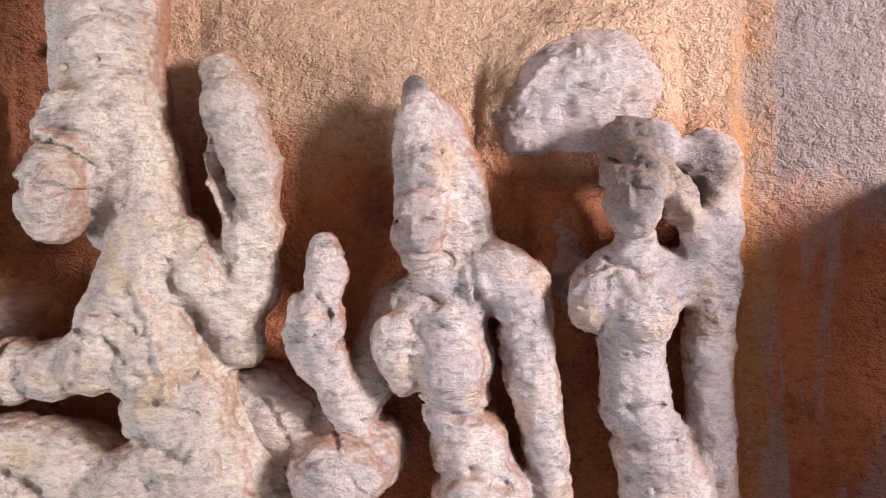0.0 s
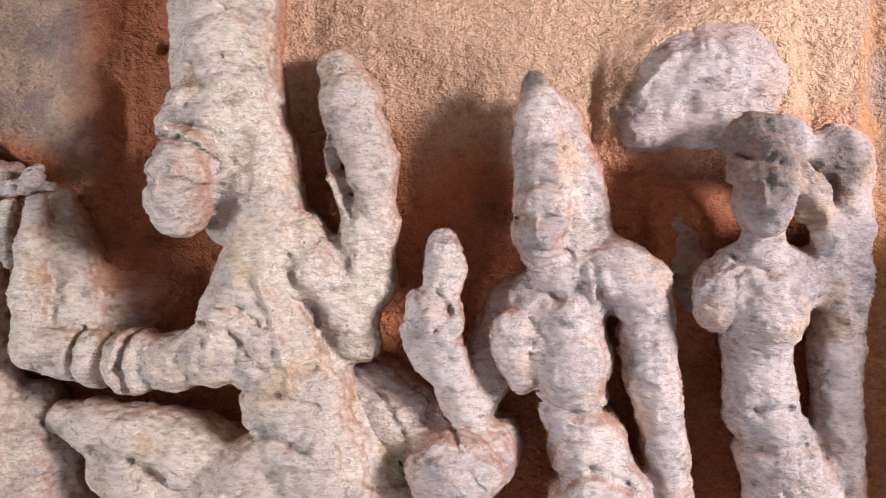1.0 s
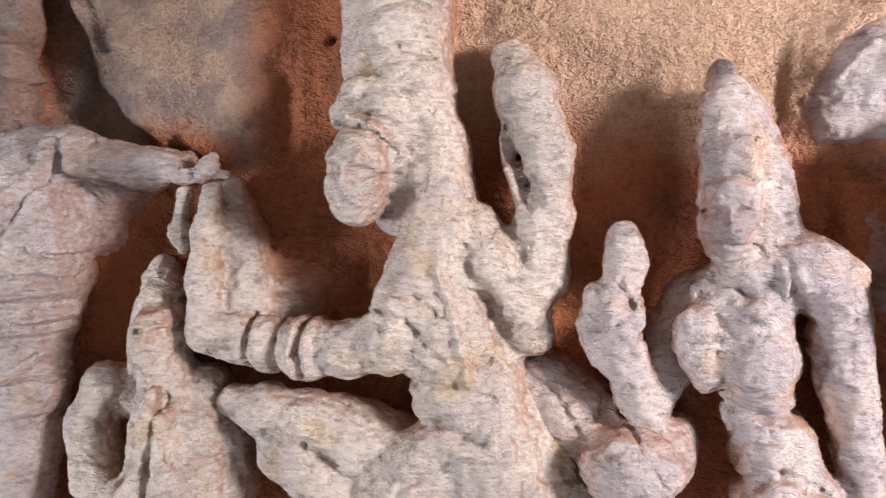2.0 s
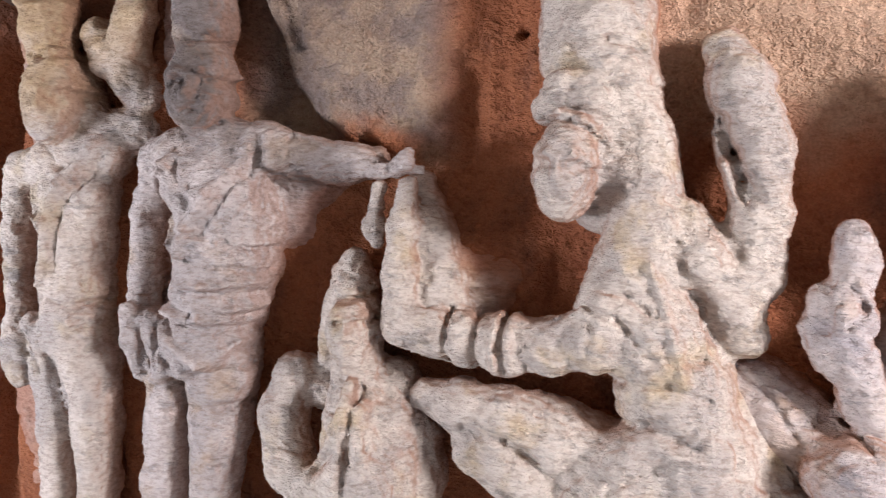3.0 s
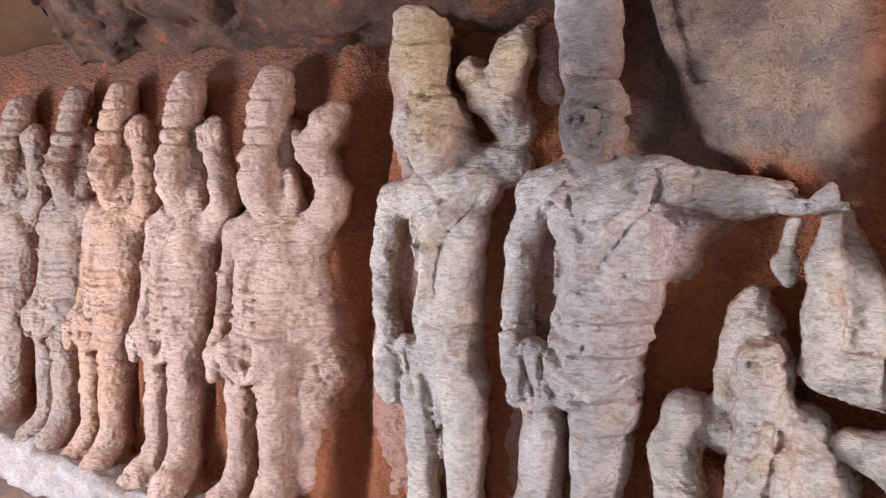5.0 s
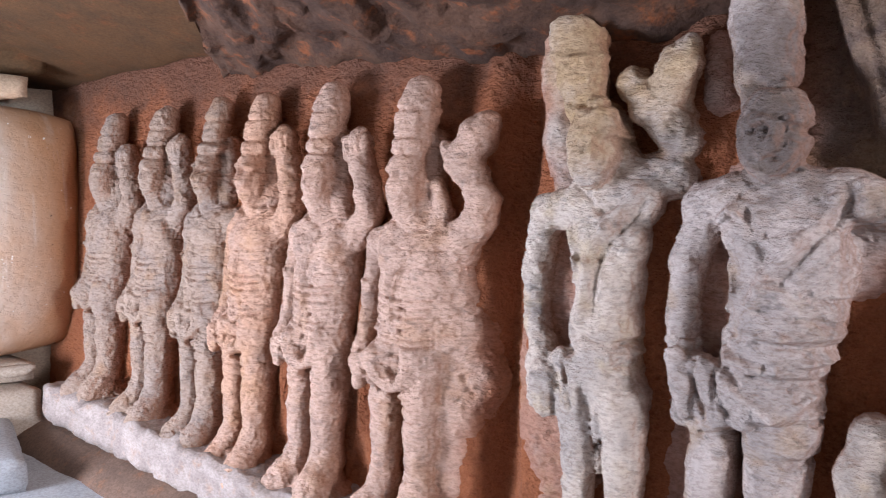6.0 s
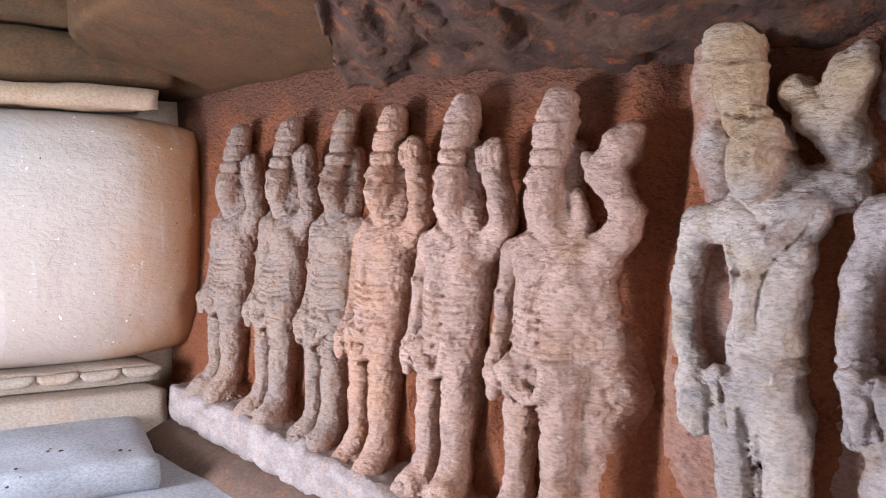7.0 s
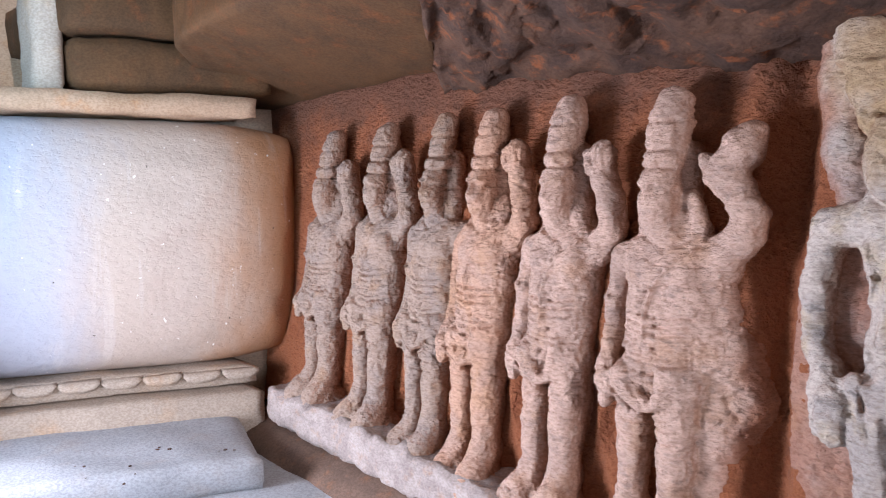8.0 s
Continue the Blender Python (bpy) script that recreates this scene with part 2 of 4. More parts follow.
class Carving:
    """A statue carved in relief. x along the wall, z up, d out of the wall."""

    def __init__(self):
        self.forms = []

    def limb(self, *knots, k=0.018):
        for a, b in zip(knots, knots[1:]):
            self.forms.append(("cone", np.array(a), np.array(b), k))

    def groove(self, *knots, deep=1.0):
        """A line cut into the surface; the last number of a knot is its half width."""
        for a, b in zip(knots, knots[1:]):
            self.forms.append(("cut", np.array(a), np.array(b), deep))

    def ridge(self, *knots, high=1.0):
        self.groove(*knots, deep=-high)

    def face(self, x, z, w, h, deep=1.0, turn=0.0):
        """Brows, eyes, nose, mouth and chin about the middle (x, z) of a face of half width w and half height h."""
        def at(u, v, r):
            c, s = math.cos(radians(turn)), math.sin(radians(turn))
            return (x + w * u * c - h * v * s, z + h * v * c + w * u * s, 0.0, r * w)

        for m in (-1, 1):
            self.ridge(at(0.72 * m, 0.30, 0.13), at(0.40 * m, 0.38, 0.15), at(0.12 * m, 0.30, 0.13), high=0.55 * deep)
            self.groove(at(0.70 * m, 0.14, 0.20), at(0.24 * m, 0.14, 0.22), deep=0.75 * deep)
            self.ridge(at(0.60 * m, 0.11, 0.10), at(0.32 * m, 0.11, 0.12), high=0.6 * deep)
            self.ridge(at(0.45 * m, -0.28, 0.24), at(0.40 * m, -0.40, 0.24), high=0.22 * deep)
        self.ridge(at(0, 0.26, 0.12), at(0, -0.20, 0.19), high=0.95 * deep)
        self.ridge(at(-0.15, -0.22, 0.11), at(0.15, -0.22, 0.11), high=0.45 * deep)
        self.groove(at(-0.26, -0.52, 0.09), at(0, -0.49, 0.09), at(0.26, -0.52, 0.09), deep=0.5 * deep)
        self.ridge(at(-0.18, -0.40, 0.09), at(0.18, -0.40, 0.09), high=0.4 * deep)
        self.ridge(at(-0.15, -0.61, 0.10), at(0.15, -0.61, 0.10), high=0.45 * deep)

    def blob(self, x, z, d, rx, rz, rd, turn=0, k=0.018):
        self.forms.append(("blob", np.array((x, z, d)), (np.array((rx, rz, rd)), radians(turn)), k))

    def shape(self, name, material, label, step=0.0042, rough=1.0, group="", lowest=None):
        lo, hi = np.full(3, 9.0), np.full(3, -9.0)
        for kind, a, b, k in self.forms:
            if kind == "blob":
                r = max(b[0])
                lo, hi = np.minimum(lo, a - r), np.maximum(hi, a + r)
            elif kind == "cone":
                for e in (a, b):
                    lo, hi = np.minimum(lo, e[:3] - e[3]), np.maximum(hi, e[:3] + e[3])
        lo, hi = lo - 0.03, hi + 0.03
        lo[2] = -0.05
        size = np.ceil((hi - lo) / step).astype(int) + 1
        axes = [lo[i] + step * np.arange(size[i]) for i in range(3)]
        field = np.full(size, 0.2, dtype=np.float32)
        for kind, a, b, k in self.forms:
            if kind == "cut":
                continue
            if kind == "blob":
                reach = np.array([max(b[0])] * 3)
                f, g = a - reach - 0.05, a + reach + 0.05
            else:
                r = max(a[3], b[3]) + 0.05
                f, g = np.minimum(a[:3], b[:3]) - r, np.maximum(a[:3], b[:3]) + r
            i0 = np.clip(np.floor((f - lo) / step).astype(int), 0, size)
            i1 = np.clip(np.ceil((g - lo) / step).astype(int) + 1, 0, size)
            if (i1 <= i0).any():
                continue
            sl = tuple(slice(u, v) for u, v in zip(i0, i1))
            X, Z, D = np.meshgrid(*(ax[s] for ax, s in zip(axes, sl)), indexing="ij", sparse=True)
            if kind == "blob":
                (rx, rz, rd), turn = b
                c, s = math.cos(turn), math.sin(turn)
                u, v, w = X - a[0], Z - a[1], D - a[2]
                u, v = c * u + s * v, c * v - s * u
                m = np.sqrt((u / rx) ** 2 + (v / rz) ** 2 + (w / rd) ** 2) + 1e-6
                n = np.sqrt((u / rx ** 2) ** 2 + (v / rz ** 2) ** 2 + (w / rd ** 2) ** 2) + 1e-6
                dist = m * (m - 1) / n
            else:
                ab = b[:3] - a[:3]
                t = ((X - a[0]) * ab[0] + (Z - a[1]) * ab[1] + (D - a[2]) * ab[2]) / max(ab @ ab, 1e-9)
                t = np.clip(t, 0, 1)
                dist = np.sqrt((X - a[0] - t * ab[0]) ** 2 + (Z - a[1] - t * ab[1]) ** 2 + (D - a[2] - t * ab[2]) ** 2) - (a[3] + t * (b[3] - a[3]))
            old = field[sl]
            h = np.clip(0.5 + 0.5 * (old - dist) / k, 0, 1)
            field[sl] = old * (1 - h) + dist * h - k * h * (1 - h)
        # the rock was left standing round the foot of every form
        field -= (0.024 * np.exp(-np.clip(axes[2], 0, 1) / 0.045))[None, None, :].astype(np.float32)
        # chiselled lines and raised bands follow the surface
        out = np.clip((axes[2] - 0.05) / 0.03, 0, 1)[None, None, :]
        for kind, a, b, deep in self.forms:
            if kind != "cut":
                continue
            r = 2.5 * max(a[3], b[3])
            f, g = np.minimum(a[:2], b[:2]) - r, np.maximum(a[:2], b[:2]) + r
            i0 = np.clip(np.floor((f - lo[:2]) / step).astype(int), 0, size[:2])
            i1 = np.clip(np.ceil((g - lo[:2]) / step).astype(int) + 1, 0, size[:2])
            if (i1 <= i0).any():
                continue
            X, Z = axes[0][i0[0]:i1[0], None], axes[1][None, i0[1]:i1[1]]
            ab = b[:2] - a[:2]
            t = np.clip(((X - a[0]) * ab[0] + (Z - a[1]) * ab[1]) / max(ab @ ab, 1e-9), 0, 1)
            wide = a[3] + t * (b[3] - a[3])
            dist = np.sqrt((X - a[0] - t * ab[0]) ** 2 + (Z - a[1] - t * ab[1]) ** 2)
            # where two pieces of one line meet the line must not count twice
            once = np.where((t >= 1.0) & (dist > 1e-6), 0.5, 1.0)
            field[i0[0]:i1[0], i0[1]:i1[1]] += (1.3 * deep * wide * once * np.exp(-(dist / wide) ** 2))[:, :, None] * out
        # weathering
        near = np.argwhere(np.abs(field) < 0.016)
        p = lo + step * near
        worn = 0.0034 * lumps(p + 3.1, 15) + 0.0040 * lumps(p + 1.7, 41) + 0.0056 * np.abs(lumps(p * (0.8, 1.2, 1) + 5.3, 75)) + 0.0016 * lumps(p * (0.7, 1.4, 1) + 8.3, 120)
        crack = lumps(p * (0.45, 1.9, 0.8) + 2.9, 11)
        worn = worn + 0.0055 * np.exp(-(crack / 0.055) ** 2) * np.clip(2.5 * lumps(p + 7.7, 8), 0, 1)
        field[tuple(near.T)] += (rough * worn).astype(np.float32)
        FOOTPRINTS.append((axes[0], axes[1], field[:, :, int(0.05 / step)].copy()))
        if lowest is not None:
            field = np.maximum(field, (lowest - axes[1])[None, :, None])
        field[0], field[-1], field[:, 0], field[:, -1], field[:, :, 0], field[:, :, -1] = (0.01,) * 6
        ob = skin(name, field, lo, step, material)
        return tagged(ob, label, "statue", group)


def skin(name, field, lo, step, material):
    """A closed mesh over the places where the field is below nought."""
    inside = field < 0
    n = np.array(field.shape) - 1
    count, total = np.zeros(n, np.int8), np.zeros((*n, 3), np.float32)
    corners = [(a, b, c) for a in (0, 1) for b in (0, 1) for c in (0, 1)]

    def part_of(o):
        return tuple(slice(o[i], o[i] + n[i]) for i in range(3))

    for a in corners:
        for axis in range(3):
            if a[axis]:
                continue
            b = tuple(1 if i == axis else a[i] for i in range(3))
            cross = inside[part_of(a)] != inside[part_of(b)]
            idx = np.nonzero(cross)
            fa, fb = field[part_of(a)][idx], field[part_of(b)][idx]
            at = np.tile(np.array(a, np.float32), (len(fa), 1))
            at[:, axis] = fa / (fa - fb)
            total[idx] += at
            count[idx] += 1
    cells = np.argwhere(count > 0)
    which = np.full(n, -1, np.int32)
    which[tuple(cells.T)] = np.arange(len(cells))
    v = lo + step * (cells + total[tuple(cells.T)] / count[tuple(cells.T)][:, None])
    verts = np.column_stack((v[:, 0], back(v[:, 1]) - v[:, 2], v[:, 1]))
    faces = []
    for axis in range(3):
        u, w = (axis + 1) % 3, (axis + 2) % 3
        one, two = [slice(1, n[i]) for i in range(3)], [slice(1, n[i]) for i in range(3)]
        one[axis], two[axis] = slice(0, n[axis]), slice(1, n[axis] + 1)
        ina, inb = inside[tuple(one)], inside[tuple(two)]
        e = np.argwhere(ina != inb)
        flip = ina[tuple(e.T)]
        shift = [1, 1, 1]
        shift[axis] = 0
        e = e + shift
        quad = []
        for du, dw in ((0, 0), (1, 0), (1, 1), (0, 1)):
            o = e.copy()
            o[:, u] -= du
            o[:, w] -= dw
            quad.append(which[tuple(o.T)])
        quad = np.column_stack(quad)
        quad[~flip] = quad[~flip][:, ::-1]
        faces.append(quad)
    faces = np.concatenate(faces)
    faces = faces[(faces >= 0).all(axis=1)]
    mesh = bpy.data.meshes.new(name)
    mesh.from_pydata(verts.tolist(), [], faces.tolist())
    mesh.polygons.foreach_set("use_smooth", [True] * len(mesh.polygons))
    mesh.materials.append(material)
    mesh.update()
    return new(name, mesh)


# ---- statues of the panel ----
fig = Carving()
fig.limb((-0.159, 1.439, 0.090, 0.023), (-0.151, 1.391, 0.100, 0.037), (-0.143, 1.323, 0.110, 0.046), (-0.140, 1.267, 0.110, 0.050))
fig.limb((-0.119, 1.364, 0.050, 0.048), (-0.098, 1.266, 0.060, 0.051), (-0.082, 1.187, 0.060, 0.045), (-0.043, 1.131, 0.070, 0.043), k=0.045)
fig.blob(-0.145, 1.206, 0.125, 0.047, 0.087, 0.062, turn=0)
fig.limb((-0.086, 1.247, 0.090, 0.019), (-0.081, 1.209, 0.090, 0.021))
fig.limb((-0.125, 1.133, 0.100, 0.035), (-0.110, 1.090, 0.100, 0.040))
fig.limb((-0.173, 1.080, 0.080, 0.035), (-0.091, 1.105, 0.100, 0.048), (-0.017, 1.125, 0.100, 0.049), (0.036, 1.106, 0.090, 0.044))
fig.limb((-0.100, 1.055, 0.090, 0.070), (-0.088, 0.969, 0.090, 0.060), (-0.082, 0.901, 0.090, 0.052), (-0.058, 0.829, 0.100, 0.063), (-0.038, 0.749, 0.110, 0.078), (-0.036, 0.635, 0.110, 0.083), (-0.061, 0.484, 0.100, 0.067))
fig.blob(-0.188, 1.014, 0.135, 0.040, 0.049, 0.040, turn=0, k=0.03)
fig.blob(-0.169, 0.961, 0.130, 0.030, 0.040, 0.030, turn=0, k=0.03)
fig.blob(-0.092, 0.981, 0.140, 0.051, 0.058, 0.042, turn=0, k=0.035)
fig.limb((0.002, 1.126, 0.100, 0.047), (0.031, 1.051, 0.100, 0.049), (0.047, 0.939, 0.100, 0.042), (0.072, 0.827, 0.100, 0.036), (0.083, 0.733, 0.100, 0.032), (0.078, 0.662, 0.110, 0.034))
fig.limb((-0.193, 1.057, 0.060, 0.040), (-0.226, 0.956, 0.060, 0.044), (-0.261, 0.886, 0.100, 0.039), (-0.298, 0.970, 0.130, 0.038), (-0.312, 1.048, 0.140, 0.038), (-0.305, 1.152, 0.130, 0.029))
fig.limb((-0.348, 1.074, 0.130, 0.021), (-0.352, 1.016, 0.130, 0.023), (-0.327, 0.969, 0.130, 0.025))
fig.limb((-0.306, 1.175, 0.130, 0.021), (-0.290, 1.123, 0.130, 0.027))
fig.groove((-0.311, 1.094, 0.185, 0.007), (-0.291, 1.058, 0.185, 0.009), (-0.314, 1.029, 0.185, 0.007))
fig.blob(-0.274, 0.791, 0.120, 0.092, 0.069, 0.090, turn=10)
fig.blob(-0.212, 0.813, 0.080, 0.040, 0.049, 0.060, turn=0)
fig.groove((-0.302, 0.866, 0.215, 0.004), (-0.275, 0.850, 0.215, 0.004), (-0.230, 0.786, 0.205, 0.004))
fig.blob(-0.400, 0.850, 0.050, 0.115, 0.080, 0.070, turn=-38, k=0.03)
fig.blob(-0.455, 0.905, 0.045, 0.050, 0.046, 0.060, turn=0, k=0.03)
fig.groove((-0.478, 0.936, 0.080, 0.006), (-0.413, 0.896, 0.090, 0.006), (-0.372, 0.837, 0.085, 0.006))
fig.groove((-0.173, 1.268, 0.172, 0.006), (-0.145, 1.275, 0.178, 0.006), (-0.109, 1.263, 0.165, 0.006))
fig.groove((-0.183, 1.327, 0.165, 0.006), (-0.142, 1.333, 0.165, 0.006), (-0.106, 1.327, 0.150, 0.006))
fig.face(-0.149, 1.204, 0.042, 0.072, 1.60, 0.0)
fig.ridge((-0.045, 1.134, 0.100, 0.008), (-0.030, 1.087, 0.100, 0.008))
fig.ridge((-0.064, 1.134, 0.100, 0.007), (-0.053, 1.077, 0.100, 0.007))
fig.groove((-0.017, 1.040, 0.120, 0.009), (0.049, 1.052, 0.100, 0.009))
fig.groove((-0.135, 0.902, 0.130, 0.008), (-0.079, 0.893, 0.140, 0.009), (-0.022, 0.893, 0.100, 0.008))
fig.groove((-0.157, 1.106, 0.120, 0.008), (-0.115, 1.085, 0.130, 0.009), (-0.064, 1.108, 0.120, 0.008))
fig.groove((-0.132, 0.778, 0.150, 0.009), (-0.051, 0.811, 0.150, 0.010), (0.005, 0.788, 0.130, 0.009))
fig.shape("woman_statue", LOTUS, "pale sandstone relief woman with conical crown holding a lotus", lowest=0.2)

fig = Carving()
fig.blob(0.204, 1.270, 0.150, 0.053, 0.082, 0.075, turn=0)
fig.limb((0.198, 1.342, 0.110, 0.048), (0.246, 1.342, 0.110, 0.042))
fig.limb((0.304, 1.324, 0.080, 0.033), (0.338, 1.329, 0.070, 0.035), (0.360, 1.297, 0.060, 0.032))
fig.limb((0.271, 1.296, 0.130, 0.016), (0.289, 1.252, 0.130, 0.021), (0.310, 1.207, 0.120, 0.023), (0.323, 1.170, 0.110, 0.025))
fig.limb((0.268, 1.261, 0.130, 0.013), (0.267, 1.224, 0.120, 0.013))
fig.limb((0.363, 1.325, 0.050, 0.032), (0.354, 1.204, 0.070, 0.039), (0.348, 1.112, 0.080, 0.042), (0.345, 0.999, 0.070, 0.039), (0.351, 0.865, 0.060, 0.036), (0.367, 0.730, 0.050, 0.032), (0.370, 0.587, 0.050, 0.032))
fig.limb((0.215, 1.177, 0.110, 0.035), (0.211, 1.132, 0.110, 0.055), (0.254, 1.113, 0.100, 0.046), (0.300, 1.131, 0.090, 0.037))
fig.limb((0.214, 1.130, 0.100, 0.056), (0.150, 1.109, 0.090, 0.042))
fig.limb((0.218, 1.073, 0.090, 0.067), (0.213, 0.992, 0.100, 0.048), (0.219, 0.909, 0.100, 0.052), (0.247, 0.836, 0.100, 0.061), (0.271, 0.768, 0.110, 0.071), (0.274, 0.659, 0.110, 0.077), (0.258, 0.513, 0.100, 0.065))
fig.blob(0.140, 1.085, 0.140, 0.043, 0.047, 0.042, turn=0, k=0.03)
fig.blob(0.217, 1.073, 0.150, 0.055, 0.052, 0.045, turn=0, k=0.035)
fig.limb((0.098, 1.196, 0.010, 0.026), (0.109, 1.108, 0.020, 0.028), (0.117, 1.035, 0.000, 0.024), k=0.03)
fig.groove((0.159, 1.334, 0.200, 0.007), (0.180, 1.313, 0.215, 0.007), (0.217, 1.305, 0.200, 0.007), (0.246, 1.288, 0.170, 0.007))
fig.groove((0.191, 1.296, 0.220, 0.005), (0.204, 1.321, 0.200, 0.005))
fig.face(0.185, 1.258, 0.043, 0.061, 1.60, 0.0)
fig.groove((0.169, 1.155, 0.120, 0.007), (0.210, 1.134, 0.130, 0.009), (0.256, 1.148, 0.120, 0.007))
fig.groove((0.164, 0.852, 0.130, 0.009), (0.219, 0.853, 0.150, 0.010), (0.285, 0.859, 0.130, 0.009))
fig.groove((0.174, 0.913, 0.120, 0.007), (0.205, 0.915, 0.150, 0.007), (0.257, 0.917, 0.120, 0.007))
fig.groove((0.299, 1.059, 0.100, 0.007), (0.367, 1.075, 0.100, 0.007))
fig.shape("attendant_statue", SOOTY, "soot-darkened sandstone relief attendant woman at the panel edge", lowest=0.2)

fig = Carving()
fig.blob(0.135, 1.440, 0.020, 0.118, 0.098, 0.060, turn=8)
fig.blob(0.180, 1.450, 0.015, 0.080, 0.092, 0.055)
fig.blob(0.062, 1.405, 0.025, 0.075, 0.052, 0.050, turn=40)
fig.limb((0.000, 1.388, 0.030, 0.020), (0.018, 1.362, 0.035, 0.024), (0.045, 1.352, 0.035, 0.020))
fig.groove((0.094, 1.400, 0.09, 0.013), (0.100, 1.388, 0.09, 0.014))
fig.ridge((0.020, 1.430, 0.09, 0.008), (0.075, 1.490, 0.09, 0.009), (0.140, 1.515, 0.09, 0.009))
fig.groove((0.060, 1.375, 0.09, 0.008), (0.105, 1.368, 0.09, 0.010), (0.150, 1.385, 0.09, 0.009))
fig.shape("parasol_carving", LICHEN, "grey weathered stone parasol carved above the women")

fig = Carving()
fig.limb((-0.729, 1.720, 0.050, 0.083), (-0.718, 1.614, 0.060, 0.084), (-0.715, 1.510, 0.070, 0.084), (-0.685, 1.407, 0.080, 0.071), (-0.653, 1.317, 0.090, 0.064), (-0.631, 1.238, 0.100, 0.065))
fig.blob(-0.756, 1.270, 0.165, 0.060, 0.095, 0.085, turn=-4)
fig.limb((-0.803, 1.374, 0.120, 0.032), (-0.768, 1.400, 0.125, 0.043), (-0.723, 1.372, 0.125, 0.050), (-0.690, 1.325, 0.110, 0.046))
fig.blob(-0.668, 1.262, 0.135, 0.036, 0.040, 0.036)
fig.limb((-0.775, 1.720, 0.040, 0.070), (-0.765, 1.470, 0.055, 0.066))
fig.blob(-0.500, 0.800, 0.060, 0.110, 0.170, 0.085, turn=20, k=0.03)
fig.groove((-0.745, 1.560, 0.1, 0.009), (-0.700, 1.575, 0.1, 0.008), (-0.655, 1.555, 0.1, 0.008))
fig.groove((-0.760, 1.480, 0.1, 0.009), (-0.700, 1.490, 0.1, 0.009), (-0.640, 1.470, 0.1, 0.008))
fig.limb((-0.716, 1.329, 0.150, 0.025), (-0.692, 1.286, 0.140, 0.023), (-0.688, 1.247, 0.130, 0.022))
fig.ridge((-0.815, 1.355, 0.200, 0.009), (-0.767, 1.364, 0.200, 0.009), (-0.724, 1.348, 0.200, 0.009), (-0.690, 1.313, 0.200, 0.008))
fig.groove((-0.800, 1.357, 0.245, 0.006), (-0.747, 1.348, 0.255, 0.007), (-0.717, 1.334, 0.240, 0.007), (-0.690, 1.302, 0.200, 0.007), deep=0.6)
fig.face(-0.760, 1.262, 0.050, 0.080, 1.0, -4)
fig.groove((-0.601, 0.960, 0.200, 0.007), (-0.515, 0.959, 0.200, 0.007))
fig.ridge((-0.608, 1.114, 0.200, 0.007), (-0.578, 1.034, 0.200, 0.007), (-0.542, 0.921, 0.200, 0.007))
fig.groove((-0.675, 0.831, 0.200, 0.010), (-0.595, 0.851, 0.200, 0.010), (-0.516, 0.825, 0.200, 0.010))
fig.groove((-0.653, 0.750, 0.200, 0.009), (-0.566, 0.791, 0.200, 0.009))
fig.limb((-0.674, 1.257, 0.110, 0.032), (-0.677, 1.218, 0.110, 0.036), (-0.710, 1.195, 0.080, 0.041))
fig.limb((-0.640, 1.238, 0.110, 0.057), (-0.626, 1.171, 0.120, 0.064), (-0.641, 1.104, 0.130, 0.064), (-0.669, 1.037, 0.150, 0.058), (-0.694, 0.978, 0.155, 0.056), (-0.767, 0.959, 0.150, 0.049), (-0.850, 0.951, 0.140, 0.049), (-0.926, 0.953, 0.135, 0.048), (-1.006, 0.961, 0.130, 0.042), (-1.058, 0.967, 0.130, 0.041))
fig.limb((-1.061, 0.972, 0.130, 0.039), (-1.071, 1.068, 0.130, 0.034), (-1.069, 1.154, 0.125, 0.030), (-1.066, 1.229, 0.120, 0.022))
fig.limb((-1.130, 1.227, 0.110, 0.014), (-1.145, 1.149, 0.100, 0.018), (-1.134, 1.116, 0.100, 0.013))
fig.limb((-1.063, 1.227, 0.060, 0.029), (-1.030, 1.129, 0.070, 0.044), (-1.005, 1.044, 0.080, 0.050), (-0.976, 0.983, 0.090, 0.043))
fig.limb((-0.970, 1.059, 0.010, 0.039), (-0.902, 1.051, 0.000, 0.036), (-0.927, 1.009, 0.030, 0.044), k=0.03)
fig.ridge((-0.868, 1.002, 0.160, 0.009), (-0.867, 0.956, 0.170, 0.010), (-0.862, 0.908, 0.160, 0.009))
fig.ridge((-0.839, 1.004, 0.160, 0.009), (-0.838, 0.959, 0.170, 0.010), (-0.833, 0.911, 0.160, 0.009))
fig.groove((-0.854, 1.003, 0.160, 0.006), (-0.856, 0.955, 0.160, 0.006), (-0.847, 0.910, 0.160, 0.006))
fig.groove((-0.964, 1.002, 0.160, 0.008), (-0.962, 0.959, 0.175, 0.008), (-0.959, 0.913, 0.155, 0.008))
fig.groove((-0.910, 1.006, 0.160, 0.008), (-0.906, 0.965, 0.180, 0.008), (-0.903, 0.910, 0.160, 0.008))
fig.groove((-0.697, 1.072, 0.200, 0.006), (-0.640, 1.059, 0.210, 0.006), (-0.604, 1.032, 0.200, 0.006))
fig.groove((-0.704, 1.039, 0.205, 0.006), (-0.656, 1.022, 0.215, 0.006), (-0.620, 0.985, 0.200, 0.006))
fig.limb((-0.581, 1.171, 0.100, 0.058), (-0.532, 1.117, 0.110, 0.052), (-0.474, 1.034, 0.100, 0.046), (-0.458, 0.997, 0.100, 0.040))
fig.blob(-0.527, 1.127, 0.155, 0.024, 0.028, 0.020, turn=0)
